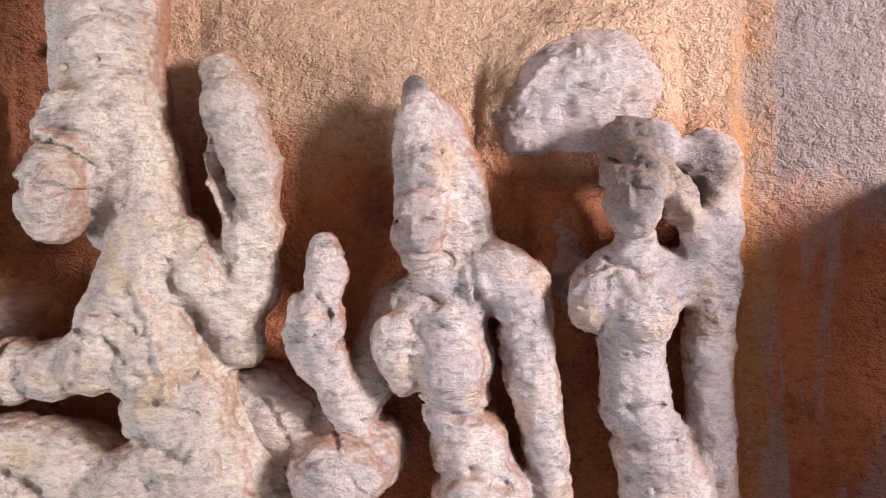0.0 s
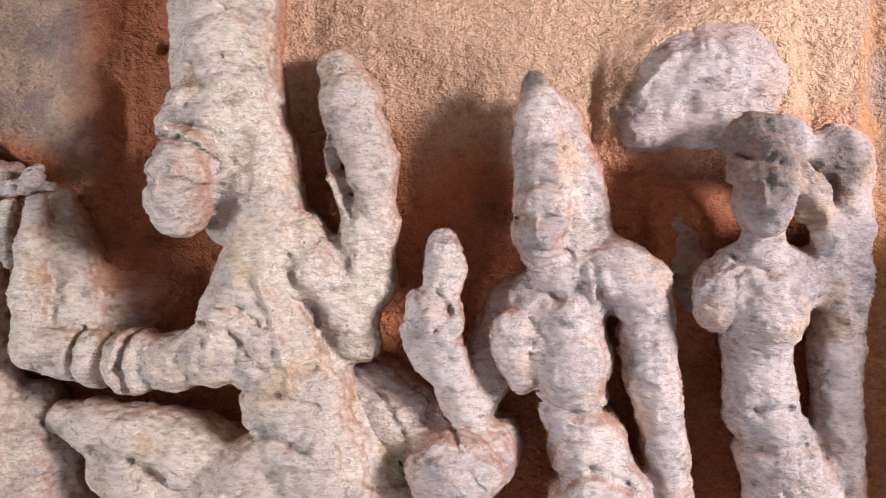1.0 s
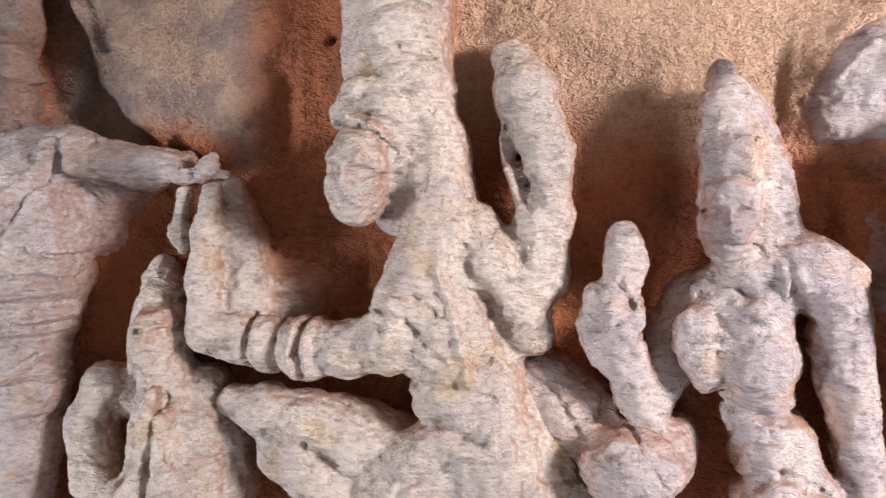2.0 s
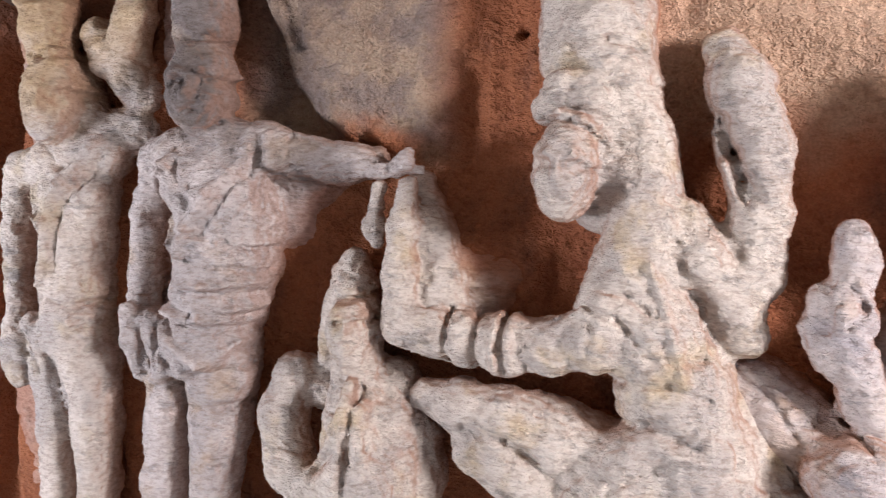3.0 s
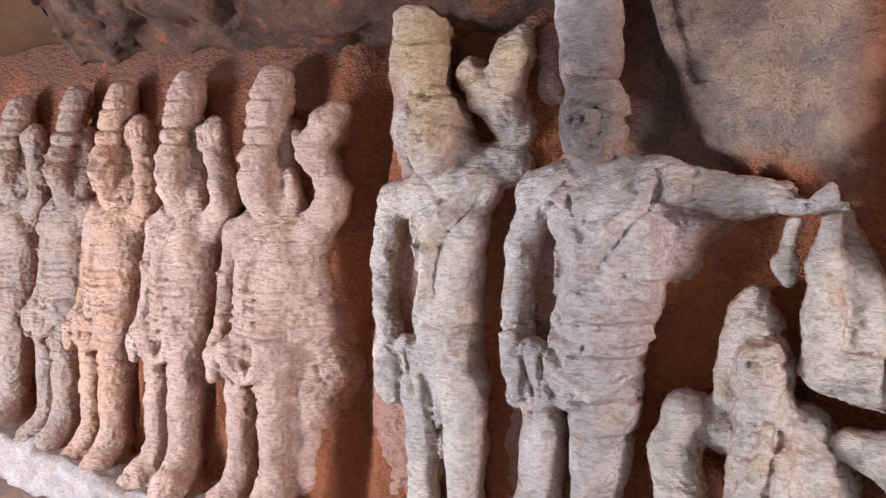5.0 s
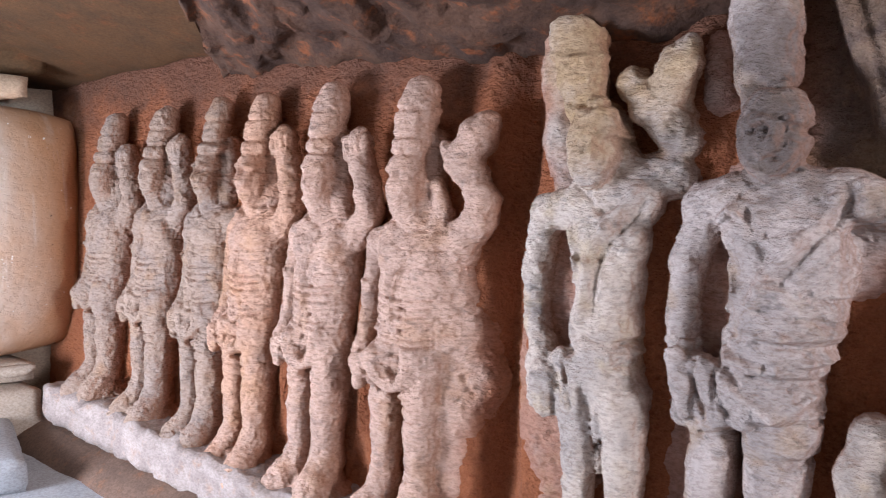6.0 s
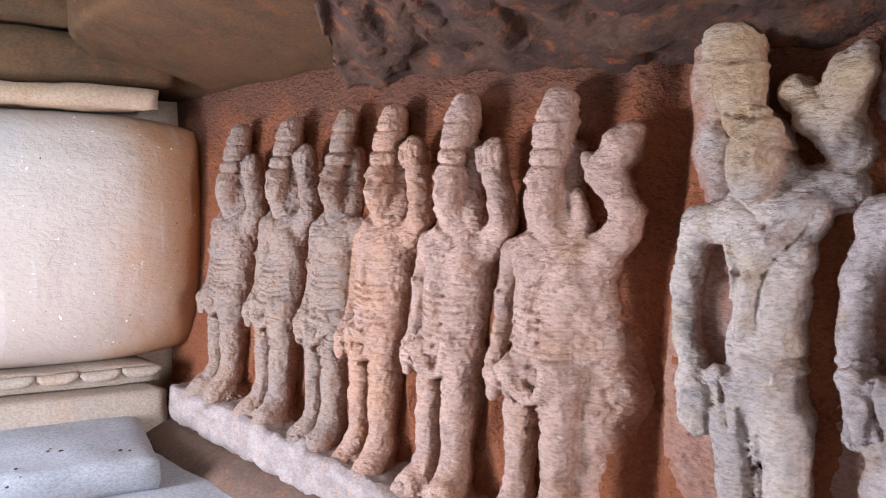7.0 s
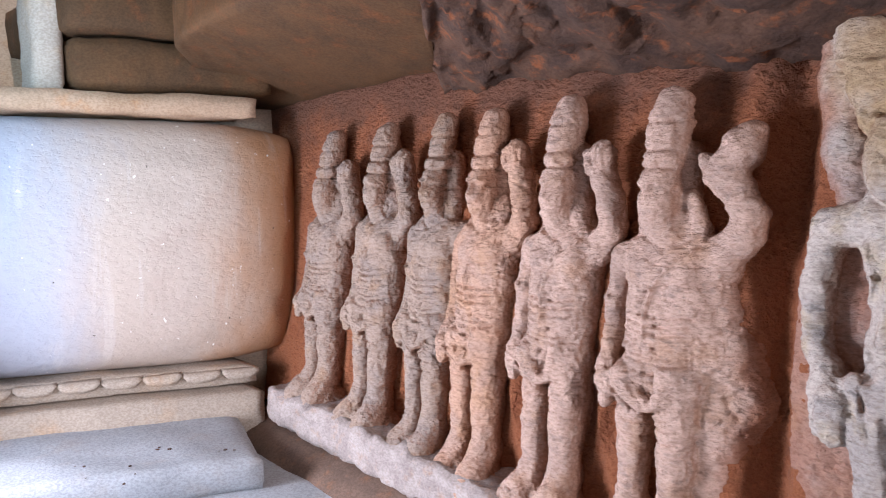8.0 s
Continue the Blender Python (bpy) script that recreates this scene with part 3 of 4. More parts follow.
fig.limb((-0.481, 0.994, 0.090, 0.040), (-0.449, 1.095, 0.090, 0.046), (-0.441, 1.195, 0.100, 0.046), (-0.453, 1.304, 0.100, 0.054), (-0.483, 1.414, 0.090, 0.052), (-0.510, 1.476, 0.070, 0.035))
fig.groove((-0.511, 1.356, 0.155, 0.008), (-0.486, 1.294, 0.160, 0.012), (-0.470, 1.247, 0.165, 0.012), (-0.442, 1.220, 0.155, 0.009))
fig.ridge((-0.525, 1.332, 0.150, 0.008), (-0.504, 1.275, 0.150, 0.009), (-0.485, 1.227, 0.150, 0.009))
fig.groove((-0.481, 1.237, 0.160, 0.006), (-0.462, 1.213, 0.155, 0.008))
fig.limb((-0.633, 1.092, 0.110, 0.078), (-0.609, 0.996, 0.110, 0.090), (-0.567, 0.903, 0.110, 0.095), (-0.534, 0.800, 0.110, 0.101), (-0.502, 0.699, 0.110, 0.110), (-0.487, 0.587, 0.110, 0.114))
fig.limb((-1.013, 0.835, 0.110, 0.030), (-0.934, 0.823, 0.125, 0.048), (-0.846, 0.808, 0.130, 0.063), (-0.754, 0.789, 0.120, 0.067), (-0.686, 0.776, 0.100, 0.060))
fig.limb((-0.907, 0.757, 0.130, 0.044), (-0.829, 0.730, 0.140, 0.053), (-0.775, 0.688, 0.140, 0.048), (-0.734, 0.630, 0.130, 0.044))
fig.groove((-0.923, 0.800, 0.190, 0.010), (-0.837, 0.790, 0.200, 0.011), (-0.776, 0.760, 0.200, 0.011))
fig.limb((-0.564, 0.848, 0.120, 0.075), (-0.623, 0.760, 0.140, 0.075), (-0.694, 0.661, 0.140, 0.075), (-0.771, 0.563, 0.130, 0.067))
fig.groove((-0.738, 0.884, 0.180, 0.006), (-0.642, 0.912, 0.210, 0.007), (-0.563, 0.921, 0.210, 0.007), (-0.503, 0.898, 0.200, 0.006))
fig.groove((-0.558, 0.826, 0.220, 0.006), (-0.526, 0.857, 0.220, 0.006))
fig.limb((-0.442, 0.789, 0.070, 0.058), (-0.413, 0.720, 0.080, 0.067), (-0.416, 0.605, 0.080, 0.077))
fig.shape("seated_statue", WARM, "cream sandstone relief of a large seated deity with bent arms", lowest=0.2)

fig = Carving()
fig.blob(-1.520, 1.425, 0.150, 0.072, 0.105, 0.078, turn=0)
fig.limb((-1.586, 1.764, 0.080, 0.065), (-1.569, 1.659, 0.100, 0.069), (-1.559, 1.559, 0.100, 0.064), (-1.547, 1.496, 0.110, 0.056))
fig.limb((-1.686, 1.632, 0.020, 0.032), (-1.678, 1.512, 0.020, 0.029))
fig.limb((-1.543, 1.331, 0.100, 0.042), (-1.542, 1.288, 0.090, 0.050))
fig.limb((-1.674, 1.273, 0.080, 0.049), (-1.592, 1.281, 0.100, 0.060), (-1.468, 1.295, 0.110, 0.062), (-1.392, 1.290, 0.110, 0.054))
fig.blob(-1.633, 0.966, -0.010, 0.168, 0.564, 0.050, turn=0, k=0.03)
fig.limb((-1.518, 1.227, 0.090, 0.104), (-1.480, 1.155, 0.090, 0.112), (-1.482, 1.059, 0.100, 0.104), (-1.503, 0.972, 0.100, 0.100), (-1.511, 0.885, 0.100, 0.098))
fig.limb((-1.550, 1.228, 0.150, 0.053), (-1.440, 1.220, 0.150, 0.058), k=0.04)
fig.limb((-1.667, 1.248, 0.090, 0.044), (-1.702, 1.143, 0.080, 0.038), (-1.705, 1.025, 0.080, 0.034), (-1.692, 0.938, 0.100, 0.034), (-1.636, 0.912, 0.130, 0.040), (-1.594, 0.883, 0.140, 0.042))
fig.limb((-1.727, 1.142, 0.090, 0.013), (-1.684, 1.139, 0.125, 0.013), (-1.667, 1.145, 0.090, 0.013), k=0.006)
fig.limb((-1.724, 0.967, 0.100, 0.013), (-1.677, 0.968, 0.130, 0.013), (-1.660, 0.974, 0.100, 0.013), k=0.006)
fig.limb((-1.687, 0.930, 0.120, 0.018), (-1.683, 0.810, 0.100, 0.021), (-1.626, 0.802, 0.110, 0.018), (-1.556, 0.896, 0.120, 0.017))
fig.blob(-1.618, 0.875, 0.120, 0.060, 0.060, 0.040, turn=0)
fig.groove((-1.646, 0.918, 0.165, 0.008), (-1.620, 0.848, 0.165, 0.008))
fig.groove((-1.599, 0.926, 0.175, 0.008), (-1.564, 0.844, 0.165, 0.008))
fig.groove((-1.568, 0.941, 0.170, 0.008), (-1.537, 0.906, 0.160, 0.008))
fig.limb((-1.392, 1.296, 0.110, 0.054), (-1.328, 1.293, 0.120, 0.039), (-1.273, 1.286, 0.110, 0.032), (-1.185, 1.277, 0.100, 0.024), (-1.137, 1.267, 0.100, 0.015))
fig.limb((-1.195, 1.258, 0.100, 0.011), (-1.124, 1.257, 0.110, 0.013), (-1.049, 1.258, 0.100, 0.009))
fig.limb((-1.098, 1.260, 0.100, 0.015), (-1.077, 1.274, 0.120, 0.017), (-1.075, 1.290, 0.110, 0.010))
fig.blob(-1.310, 1.235, 0.015, 0.075, 0.045, 0.055, turn=15, k=0.03)
fig.limb((-1.330, 1.270, 0.080, 0.038), (-1.220, 1.270, 0.070, 0.030), (-1.160, 1.275, 0.060, 0.024), k=0.03)
fig.limb((-1.363, 1.229, 0.000, 0.062), (-1.358, 1.143, 0.000, 0.049), k=0.04)
fig.ridge((-1.390, 1.302, 0.150, 0.013), (-1.452, 1.208, 0.165, 0.014), (-1.508, 1.136, 0.170, 0.014), (-1.533, 1.074, 0.160, 0.013))
fig.groove((-1.365, 1.291, 0.150, 0.007), (-1.426, 1.198, 0.165, 0.007), (-1.476, 1.126, 0.170, 0.007))
fig.groove((-1.591, 1.257, 0.155, 0.008), (-1.509, 1.219, 0.180, 0.007), (-1.435, 1.238, 0.180, 0.007), (-1.403, 1.290, 0.160, 0.007))
fig.groove((-1.523, 1.130, 0.180, 0.008), (-1.430, 1.109, 0.200, 0.009), (-1.361, 1.094, 0.160, 0.007))
fig.groove((-1.557, 1.073, 0.170, 0.008), (-1.444, 1.062, 0.190, 0.007), (-1.369, 1.048, 0.160, 0.007))
fig.groove((-1.590, 0.985, 0.160, 0.008), (-1.490, 0.964, 0.185, 0.009), (-1.370, 0.962, 0.160, 0.007))
fig.groove((-1.576, 1.017, 0.165, 0.008), (-1.465, 1.008, 0.190, 0.007), (-1.372, 1.002, 0.160, 0.007))
fig.groove((-1.519, 0.936, 0.175, 0.008), (-1.374, 0.937, 0.160, 0.007))
fig.limb((-1.597, 0.823, 0.100, 0.055), (-1.607, 0.708, 0.100, 0.053), (-1.616, 0.579, 0.100, 0.046), (-1.618, 0.422, 0.090, 0.043), (-1.608, 0.283, 0.090, 0.036))
fig.limb((-1.475, 0.842, 0.100, 0.075), (-1.480, 0.719, 0.100, 0.063), (-1.492, 0.606, 0.100, 0.054), (-1.494, 0.454, 0.090, 0.049), (-1.491, 0.319, 0.090, 0.037))
fig.limb((-1.586, 0.300, 0.120, 0.042), (-1.580, 0.303, 0.170, 0.032))
fig.limb((-1.478, 0.333, 0.120, 0.041), (-1.461, 0.340, 0.170, 0.030))
fig.face(-1.503, 1.415, 0.058, 0.088, 1.6, 0.0)
fig.groove((-1.553, 1.264, 0.150, 0.010), (-1.508, 1.182, 0.150, 0.010))
fig.blob(-1.480, 1.190, 0.170, 0.023, 0.021, 0.020, turn=0)
fig.ridge((-1.575, 0.962, 0.160, 0.012), (-1.466, 0.960, 0.180, 0.013), (-1.375, 0.981, 0.150, 0.011))
fig.ridge((-1.545, 1.019, 0.160, 0.010), (-1.458, 1.023, 0.180, 0.009), (-1.378, 1.030, 0.150, 0.009))
fig.ridge((-1.520, 1.118, 0.170, 0.008), (-1.439, 1.111, 0.180, 0.008), (-1.365, 1.103, 0.150, 0.008))
fig.ridge((-1.551, 0.905, 0.160, 0.010), (-1.468, 0.857, 0.160, 0.011), (-1.401, 0.911, 0.150, 0.009))
fig.ridge((-1.355, 1.326, 0.100, 0.012), (-1.345, 1.262, 0.100, 0.012))
fig.groove((-1.559, 0.799, 0.130, 0.012), (-1.537, 0.604, 0.120, 0.016), (-1.543, 0.446, 0.100, 0.016))
fig.groove((-1.511, 0.836, 0.150, 0.010), (-1.401, 0.851, 0.140, 0.009))
fig.groove((-1.513, 0.764, 0.150, 0.010), (-1.408, 0.774, 0.140, 0.009))
fig.groove((-1.581, 1.527, 0.170, 0.008), (-1.514, 1.512, 0.185, 0.007), (-1.458, 1.520, 0.170, 0.007))
fig.limb((-1.633, 0.933, 0.150, 0.022), (-1.568, 0.906, 0.160, 0.030), (-1.583, 0.849, 0.155, 0.030), (-1.605, 0.806, 0.140, 0.022), k=0.012)
fig.limb((-1.689, 0.945, 0.140, 0.024), (-1.670, 0.887, 0.150, 0.026), (-1.659, 0.830, 0.140, 0.018), k=0.008)
fig.groove((-1.640, 0.945, 0.150, 0.005), (-1.637, 0.878, 0.150, 0.005), (-1.614, 0.826, 0.150, 0.005))
fig.groove((-1.599, 0.925, 0.150, 0.005), (-1.585, 0.835, 0.150, 0.005))
fig.groove((-1.619, 0.795, 0.150, 0.007), (-1.554, 0.803, 0.150, 0.007), (-1.500, 0.834, 0.150, 0.006))
fig.ridge((-1.615, 1.244, 0.150, 0.010), (-1.585, 1.269, 0.150, 0.010), (-1.518, 1.217, 0.150, 0.009))
fig.ridge((-1.600, 1.052, 0.150, 0.007), (-1.574, 1.102, 0.150, 0.008), (-1.597, 1.148, 0.150, 0.008))
fig.groove((-1.532, 0.902, 0.150, 0.005), (-1.451, 0.922, 0.150, 0.006), (-1.372, 0.942, 0.150, 0.005))
fig.groove((-1.579, 0.957, 0.150, 0.006), (-1.479, 0.931, 0.150, 0.006))
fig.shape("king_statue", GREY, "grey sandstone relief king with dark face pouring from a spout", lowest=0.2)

fig = Carving()
fig.blob(-1.927, 1.410, 0.140, 0.065, 0.115, 0.070, turn=0)
fig.limb((-2.057, 1.784, 0.060, 0.066), (-2.025, 1.677, 0.080, 0.065), (-1.992, 1.574, 0.100, 0.056), (-1.977, 1.504, 0.100, 0.053))
fig.limb((-2.100, 1.760, 0.015, 0.050), (-2.085, 1.600, 0.015, 0.050), (-2.065, 1.430, 0.015, 0.050), (-2.040, 1.330, 0.020, 0.045), k=0.04)
fig.limb((-1.925, 1.476, 0.080, 0.039), (-1.875, 1.365, 0.080, 0.041))
fig.limb((-1.845, 1.325, 0.060, 0.055), (-1.756, 1.339, 0.050, 0.054))
fig.limb((-1.871, 1.557, 0.070, 0.041), (-1.820, 1.499, 0.080, 0.046), (-1.768, 1.458, 0.070, 0.048), (-1.739, 1.419, 0.050, 0.045))
fig.limb((-1.767, 1.496, 0.090, 0.042), (-1.744, 1.584, 0.100, 0.042), (-1.734, 1.624, 0.090, 0.031))
fig.limb((-1.775, 1.614, 0.090, 0.021), (-1.787, 1.562, 0.090, 0.029))
fig.limb((-1.949, 1.317, 0.090, 0.042), (-1.937, 1.269, 0.090, 0.055))
fig.limb((-2.074, 1.245, 0.070, 0.043), (-1.953, 1.262, 0.090, 0.058), (-1.822, 1.278, 0.090, 0.056))
fig.blob(-1.994, 0.929, -0.010, 0.155, 0.590, 0.050, turn=0, k=0.03)
fig.limb((-1.899, 1.215, 0.085, 0.088), (-1.881, 1.093, 0.090, 0.078), (-1.883, 0.983, 0.090, 0.079), (-1.876, 0.889, 0.095, 0.087))
fig.limb((-1.942, 1.187, 0.110, 0.041), (-1.834, 1.184, 0.110, 0.045), k=0.04)
fig.limb((-2.074, 1.237, 0.080, 0.042), (-2.099, 1.091, 0.070, 0.035), (-2.086, 0.961, 0.070, 0.032), (-2.050, 0.896, 0.090, 0.034), (-2.019, 0.849, 0.120, 0.036), (-2.011, 0.766, 0.120, 0.022))
fig.limb((-2.120, 1.105, 0.080, 0.012), (-2.069, 1.103, 0.108, 0.011), (-2.063, 1.109, 0.080, 0.012), k=0.006)
fig.ridge((-1.814, 1.304, 0.130, 0.013), (-1.870, 1.218, 0.155, 0.013), (-1.910, 1.137, 0.155, 0.013), (-1.919, 0.988, 0.150, 0.013))
fig.groove((-1.796, 1.278, 0.130, 0.008), (-1.841, 1.205, 0.150, 0.008), (-1.881, 1.138, 0.150, 0.008), (-1.888, 1.018, 0.150, 0.009))
fig.limb((-1.982, 0.895, 0.120, 0.022), (-1.921, 0.865, 0.140, 0.030), (-1.880, 0.882, 0.130, 0.027))
fig.limb((-1.952, 0.844, 0.120, 0.028), (-1.931, 0.792, 0.120, 0.027))
fig.limb((-2.068, 0.869, 0.110, 0.020), (-2.052, 0.772, 0.110, 0.017))
fig.groove((-1.963, 1.309, 0.150, 0.009), (-1.888, 1.250, 0.155, 0.008), (-1.800, 1.297, 0.150, 0.008))
fig.groove((-1.937, 0.960, 0.150, 0.009), (-1.828, 0.947, 0.165, 0.008), (-1.760, 0.963, 0.140, 0.008))
fig.groove((-1.943, 0.919, 0.150, 0.009), (-1.819, 0.918, 0.175, 0.008), (-1.757, 0.925, 0.140, 0.008))
fig.groove((-1.950, 0.881, 0.170, 0.009), (-1.934, 0.787, 0.160, 0.009))
fig.limb((-1.943, 0.785, 0.100, 0.050), (-1.926, 0.650, 0.100, 0.040), (-1.923, 0.508, 0.090, 0.035), (-1.913, 0.344, 0.090, 0.033), (-1.911, 0.240, 0.090, 0.031))
fig.limb((-1.834, 0.815, 0.100, 0.067), (-1.818, 0.670, 0.100, 0.054), (-1.815, 0.532, 0.090, 0.046), (-1.807, 0.372, 0.090, 0.042), (-1.803, 0.272, 0.090, 0.035))
fig.limb((-1.886, 0.255, 0.120, 0.038), (-1.871, 0.260, 0.160, 0.029))
fig.limb((-1.783, 0.286, 0.120, 0.040), (-1.766, 0.291, 0.160, 0.031))
fig.face(-1.900, 1.400, 0.055, 0.090, 1.1, 0.0)
fig.groove((-1.863, 0.775, 0.120, 0.013), (-1.846, 0.536, 0.120, 0.015), (-1.852, 0.365, 0.100, 0.015))
fig.ridge((-1.918, 0.922, 0.150, 0.009), (-1.829, 0.920, 0.160, 0.010), (-1.764, 0.935, 0.130, 0.009))
fig.ridge((-2.078, 1.636, 0.100, 0.009), (-1.990, 1.615, 0.120, 0.008), (-1.930, 1.624, 0.100, 0.008))
fig.groove((-1.999, 1.512, 0.155, 0.009), (-1.923, 1.494, 0.165, 0.009), (-1.870, 1.507, 0.150, 0.008))
fig.limb((-2.035, 0.869, 0.130, 0.020), (-2.030, 0.816, 0.130, 0.026), (-2.022, 0.758, 0.120, 0.018), k=0.008)
fig.limb((-1.971, 0.898, 0.140, 0.024), (-1.920, 0.872, 0.150, 0.028), (-1.941, 0.814, 0.135, 0.024), k=0.012)
fig.groove((-1.953, 0.908, 0.150, 0.005), (-1.952, 0.842, 0.150, 0.005))
fig.groove((-1.884, 0.889, 0.150, 0.006), (-1.819, 0.902, 0.150, 0.006), (-1.748, 0.903, 0.150, 0.005))
fig.groove((-1.949, 0.974, 0.150, 0.005), (-1.855, 0.950, 0.150, 0.005), (-1.760, 0.965, 0.150, 0.005))
fig.ridge((-1.973, 1.202, 0.150, 0.009), (-1.948, 1.138, 0.150, 0.010), (-1.965, 1.078, 0.150, 0.008))
fig.shape("companion_statue", OCHRE, "yellowish sandstone relief companion with one raised hand", lowest=0.2)

fig = Carving()
fig.limb((-1.193, 1.074, 0.070, 0.025), (-1.180, 1.017, 0.090, 0.042), (-1.164, 0.945, 0.110, 0.050), (-1.158, 0.880, 0.110, 0.048))
fig.blob(-1.164, 0.951, 0.140, 0.043, 0.067, 0.055, turn=0)
fig.limb((-1.227, 0.976, 0.080, 0.027), (-1.227, 0.885, 0.080, 0.032))
fig.limb((-1.220, 1.048, 0.060, 0.023), (-1.225, 0.997, 0.070, 0.025))
fig.limb((-1.157, 0.859, 0.110, 0.057), (-1.139, 0.778, 0.120, 0.078), (-1.120, 0.678, 0.130, 0.096), (-1.114, 0.546, 0.120, 0.107))
fig.limb((-1.088, 0.840, 0.080, 0.048), (-1.057, 0.759, 0.080, 0.054), (-1.034, 0.661, 0.090, 0.058))
fig.limb((-1.242, 0.812, 0.070, 0.046), (-1.308, 0.835, 0.090, 0.042), (-1.321, 0.763, 0.110, 0.048), (-1.294, 0.669, 0.120, 0.052), (-1.233, 0.623, 0.140, 0.044), (-1.162, 0.698, 0.180, 0.031), (-1.136, 0.811, 0.190, 0.025), (-1.139, 0.854, 0.180, 0.017))
fig.limb((-1.077, 0.789, 0.120, 0.047), (-1.068, 0.693, 0.140, 0.046), (-1.105, 0.714, 0.190, 0.031), (-1.126, 0.812, 0.190, 0.023))
fig.limb((-1.172, 0.566, 0.150, 0.064), (-1.259, 0.494, 0.140, 0.067))
fig.face(-1.151, 0.963, 0.037, 0.054, 1.60, 0.0)
fig.groove((-1.126, 0.846, 0.200, 0.010), (-1.130, 0.722, 0.200, 0.011), (-1.130, 0.620, 0.200, 0.011))
fig.groove((-1.214, 0.675, 0.180, 0.010), (-1.159, 0.737, 0.200, 0.010))
fig.groove((-1.201, 1.012, 0.145, 0.007), (-1.161, 1.010, 0.155, 0.007), (-1.134, 1.019, 0.140, 0.007))
fig.shape("kneeling_statue", WARM, "white-worn sandstone relief of a small kneeling worshipper", lowest=0.2)


def row_statue(x, top, chin, foot, material, label, wide=1.0, arm="raised", fist=0.0, lean=0.0, face=True, flat=0.0, head=0.0):
    """One of the six crowned guardians that stand in a row, one hand at the hip, the other raised."""
    fig = Carving()
    w, s = wide, (chin - foot) / 0.89

    def at(u, h, d, r):
        """u across, h up between foot (0) and chin (0.89)."""
        return (x + u * w + lean * (h - 0.5), foot + h * s, d, r)

    # crown, head and the locks that run down to the shoulders
    zb, y = chin + (top - chin) * 0.48, x + head
    fig.limb((y + 0.004, top - 0.036, 0.085, 0.045 * w), (y, top - 0.085, 0.092, 0.052 * w), (y, zb + 0.02, 0.105, 0.053 * w))
    fig.limb((y - 0.036, zb + 0.005, 0.118, 0.018), (y, zb + 0.008, 0.142, 0.020), (y + 0.036, zb + 0.005, 0.118, 0.018))
    fig.blob(y, (chin + zb) / 2 + 0.006, 0.115, 0.054 * w, (zb - chin) / 2 + 0.024, 0.066)
    fig.limb((y + 0.045 * w, zb + 0.02, 0.06, 0.032), (y + 0.056 * w, chin + 0.04, 0.06, 0.032), (x + 0.075 * w, chin - 0.05, 0.07, 0.036), k=0.025)
    fig.limb((y - 0.045 * w, zb + 0.02, 0.06, 0.028), (y - 0.050 * w, chin + 0.03, 0.06, 0.030), (x - 0.070 * w, chin - 0.05, 0.07, 0.034), k=0.025)
    fig.limb((y, chin + 0.02, 0.09, 0.048), (x, chin - 0.05, 0.085, 0.056), k=0.025)
    fig.limb(at(-0.125, 0.800, 0.075, 0.040), at(-0.06, 0.825, 0.085, 0.046), at(0.06, 0.825, 0.085, 0.048), at(0.130, 0.815, 0.08, 0.045))
    # broad, flat trunk
    for u in (-0.038, 0.042):
        fig.limb(at(u * 1.15, 0.765, 0.070, 0.082), at(u, 0.66, 0.066, 0.080), at(u * 0.95, 0.57, 0.070, 0.077), at(u * 1.1, 0.48, 0.078, 0.078), k=0.04)
    fig.limb(at(-0.055, 0.765, 0.122, 0.042), at(0.058, 0.770, 0.122, 0.046), k=0.03)
    fig.limb(at(-0.140, 0.80, 0.075, 0.038), at(-0.157, 0.66, 0.075, 0.032), at(-0.156, 0.53, 0.080, 0.029), at(-0.146, 0.46, 0.11, 0.032), at(-0.115, 0.42, 0.14, 0.034))
    fig.limb(at(-0.190, 0.67, 0.080, 0.008), at(-0.165, 0.675, 0.110, 0.008), at(-0.130, 0.67, 0.080, 0.008), k=0.005)
    fig.limb(at(-0.140, 0.44, 0.15, 0.020), at(-0.120, 0.38, 0.15, 0.022))
    if arm == "raised":
        fig.limb(at(0.125, 0.825, 0.085, 0.042), at(0.170, 0.875, 0.09, 0.041), at(0.160, 0.95, 0.090, 0.039), at(0.132, 1.03, 0.09, 0.036), at(0.12, 1.07, 0.09, 0.037))
        fig.blob(x + 0.122 * w, foot + 1.105 * s + fist, 0.10, 0.044, 0.046, 0.040)
        fig.limb(at(0.085, 1.06, 0.11, 0.014), at(0.08, 1.11, 0.115, 0.014))
        for u in (0.10, 0.122, 0.144):
            fig.groove(at(u, 1.08, 0.145, 0.005), at(u + 0.004, 1.14, 0.145, 0.005))
    elif arm == "spread":
        fig.limb(at(0.14, 0.83, 0.085, 0.050), at(0.18, 0.88, 0.085, 0.046), at(0.190, 0.94, 0.085, 0.042), at(0.155, 1.01, 0.09, 0.040), at(0.125, 1.06, 0.10, 0.042))
        fig.limb(at(0.125, 1.05, 0.09, 0.050), at(0.160, 1.12, 0.085, 0.052), at(0.175, 1.155, 0.075, 0.036))
        fig.limb(at(0.09, 1.045, 0.095, 0.020), at(0.075, 1.09, 0.095, 0.018))
        fig.limb(at(0.075, 0.90, 0.085, 0.022), at(0.05, 0.98, 0.09, 0.020))
    else:
        fig.limb(at(0.155, 0.82, 0.07, 0.040), at(0.180, 0.68, 0.06, 0.032), at(0.175, 0.54, 0.05, 0.028))
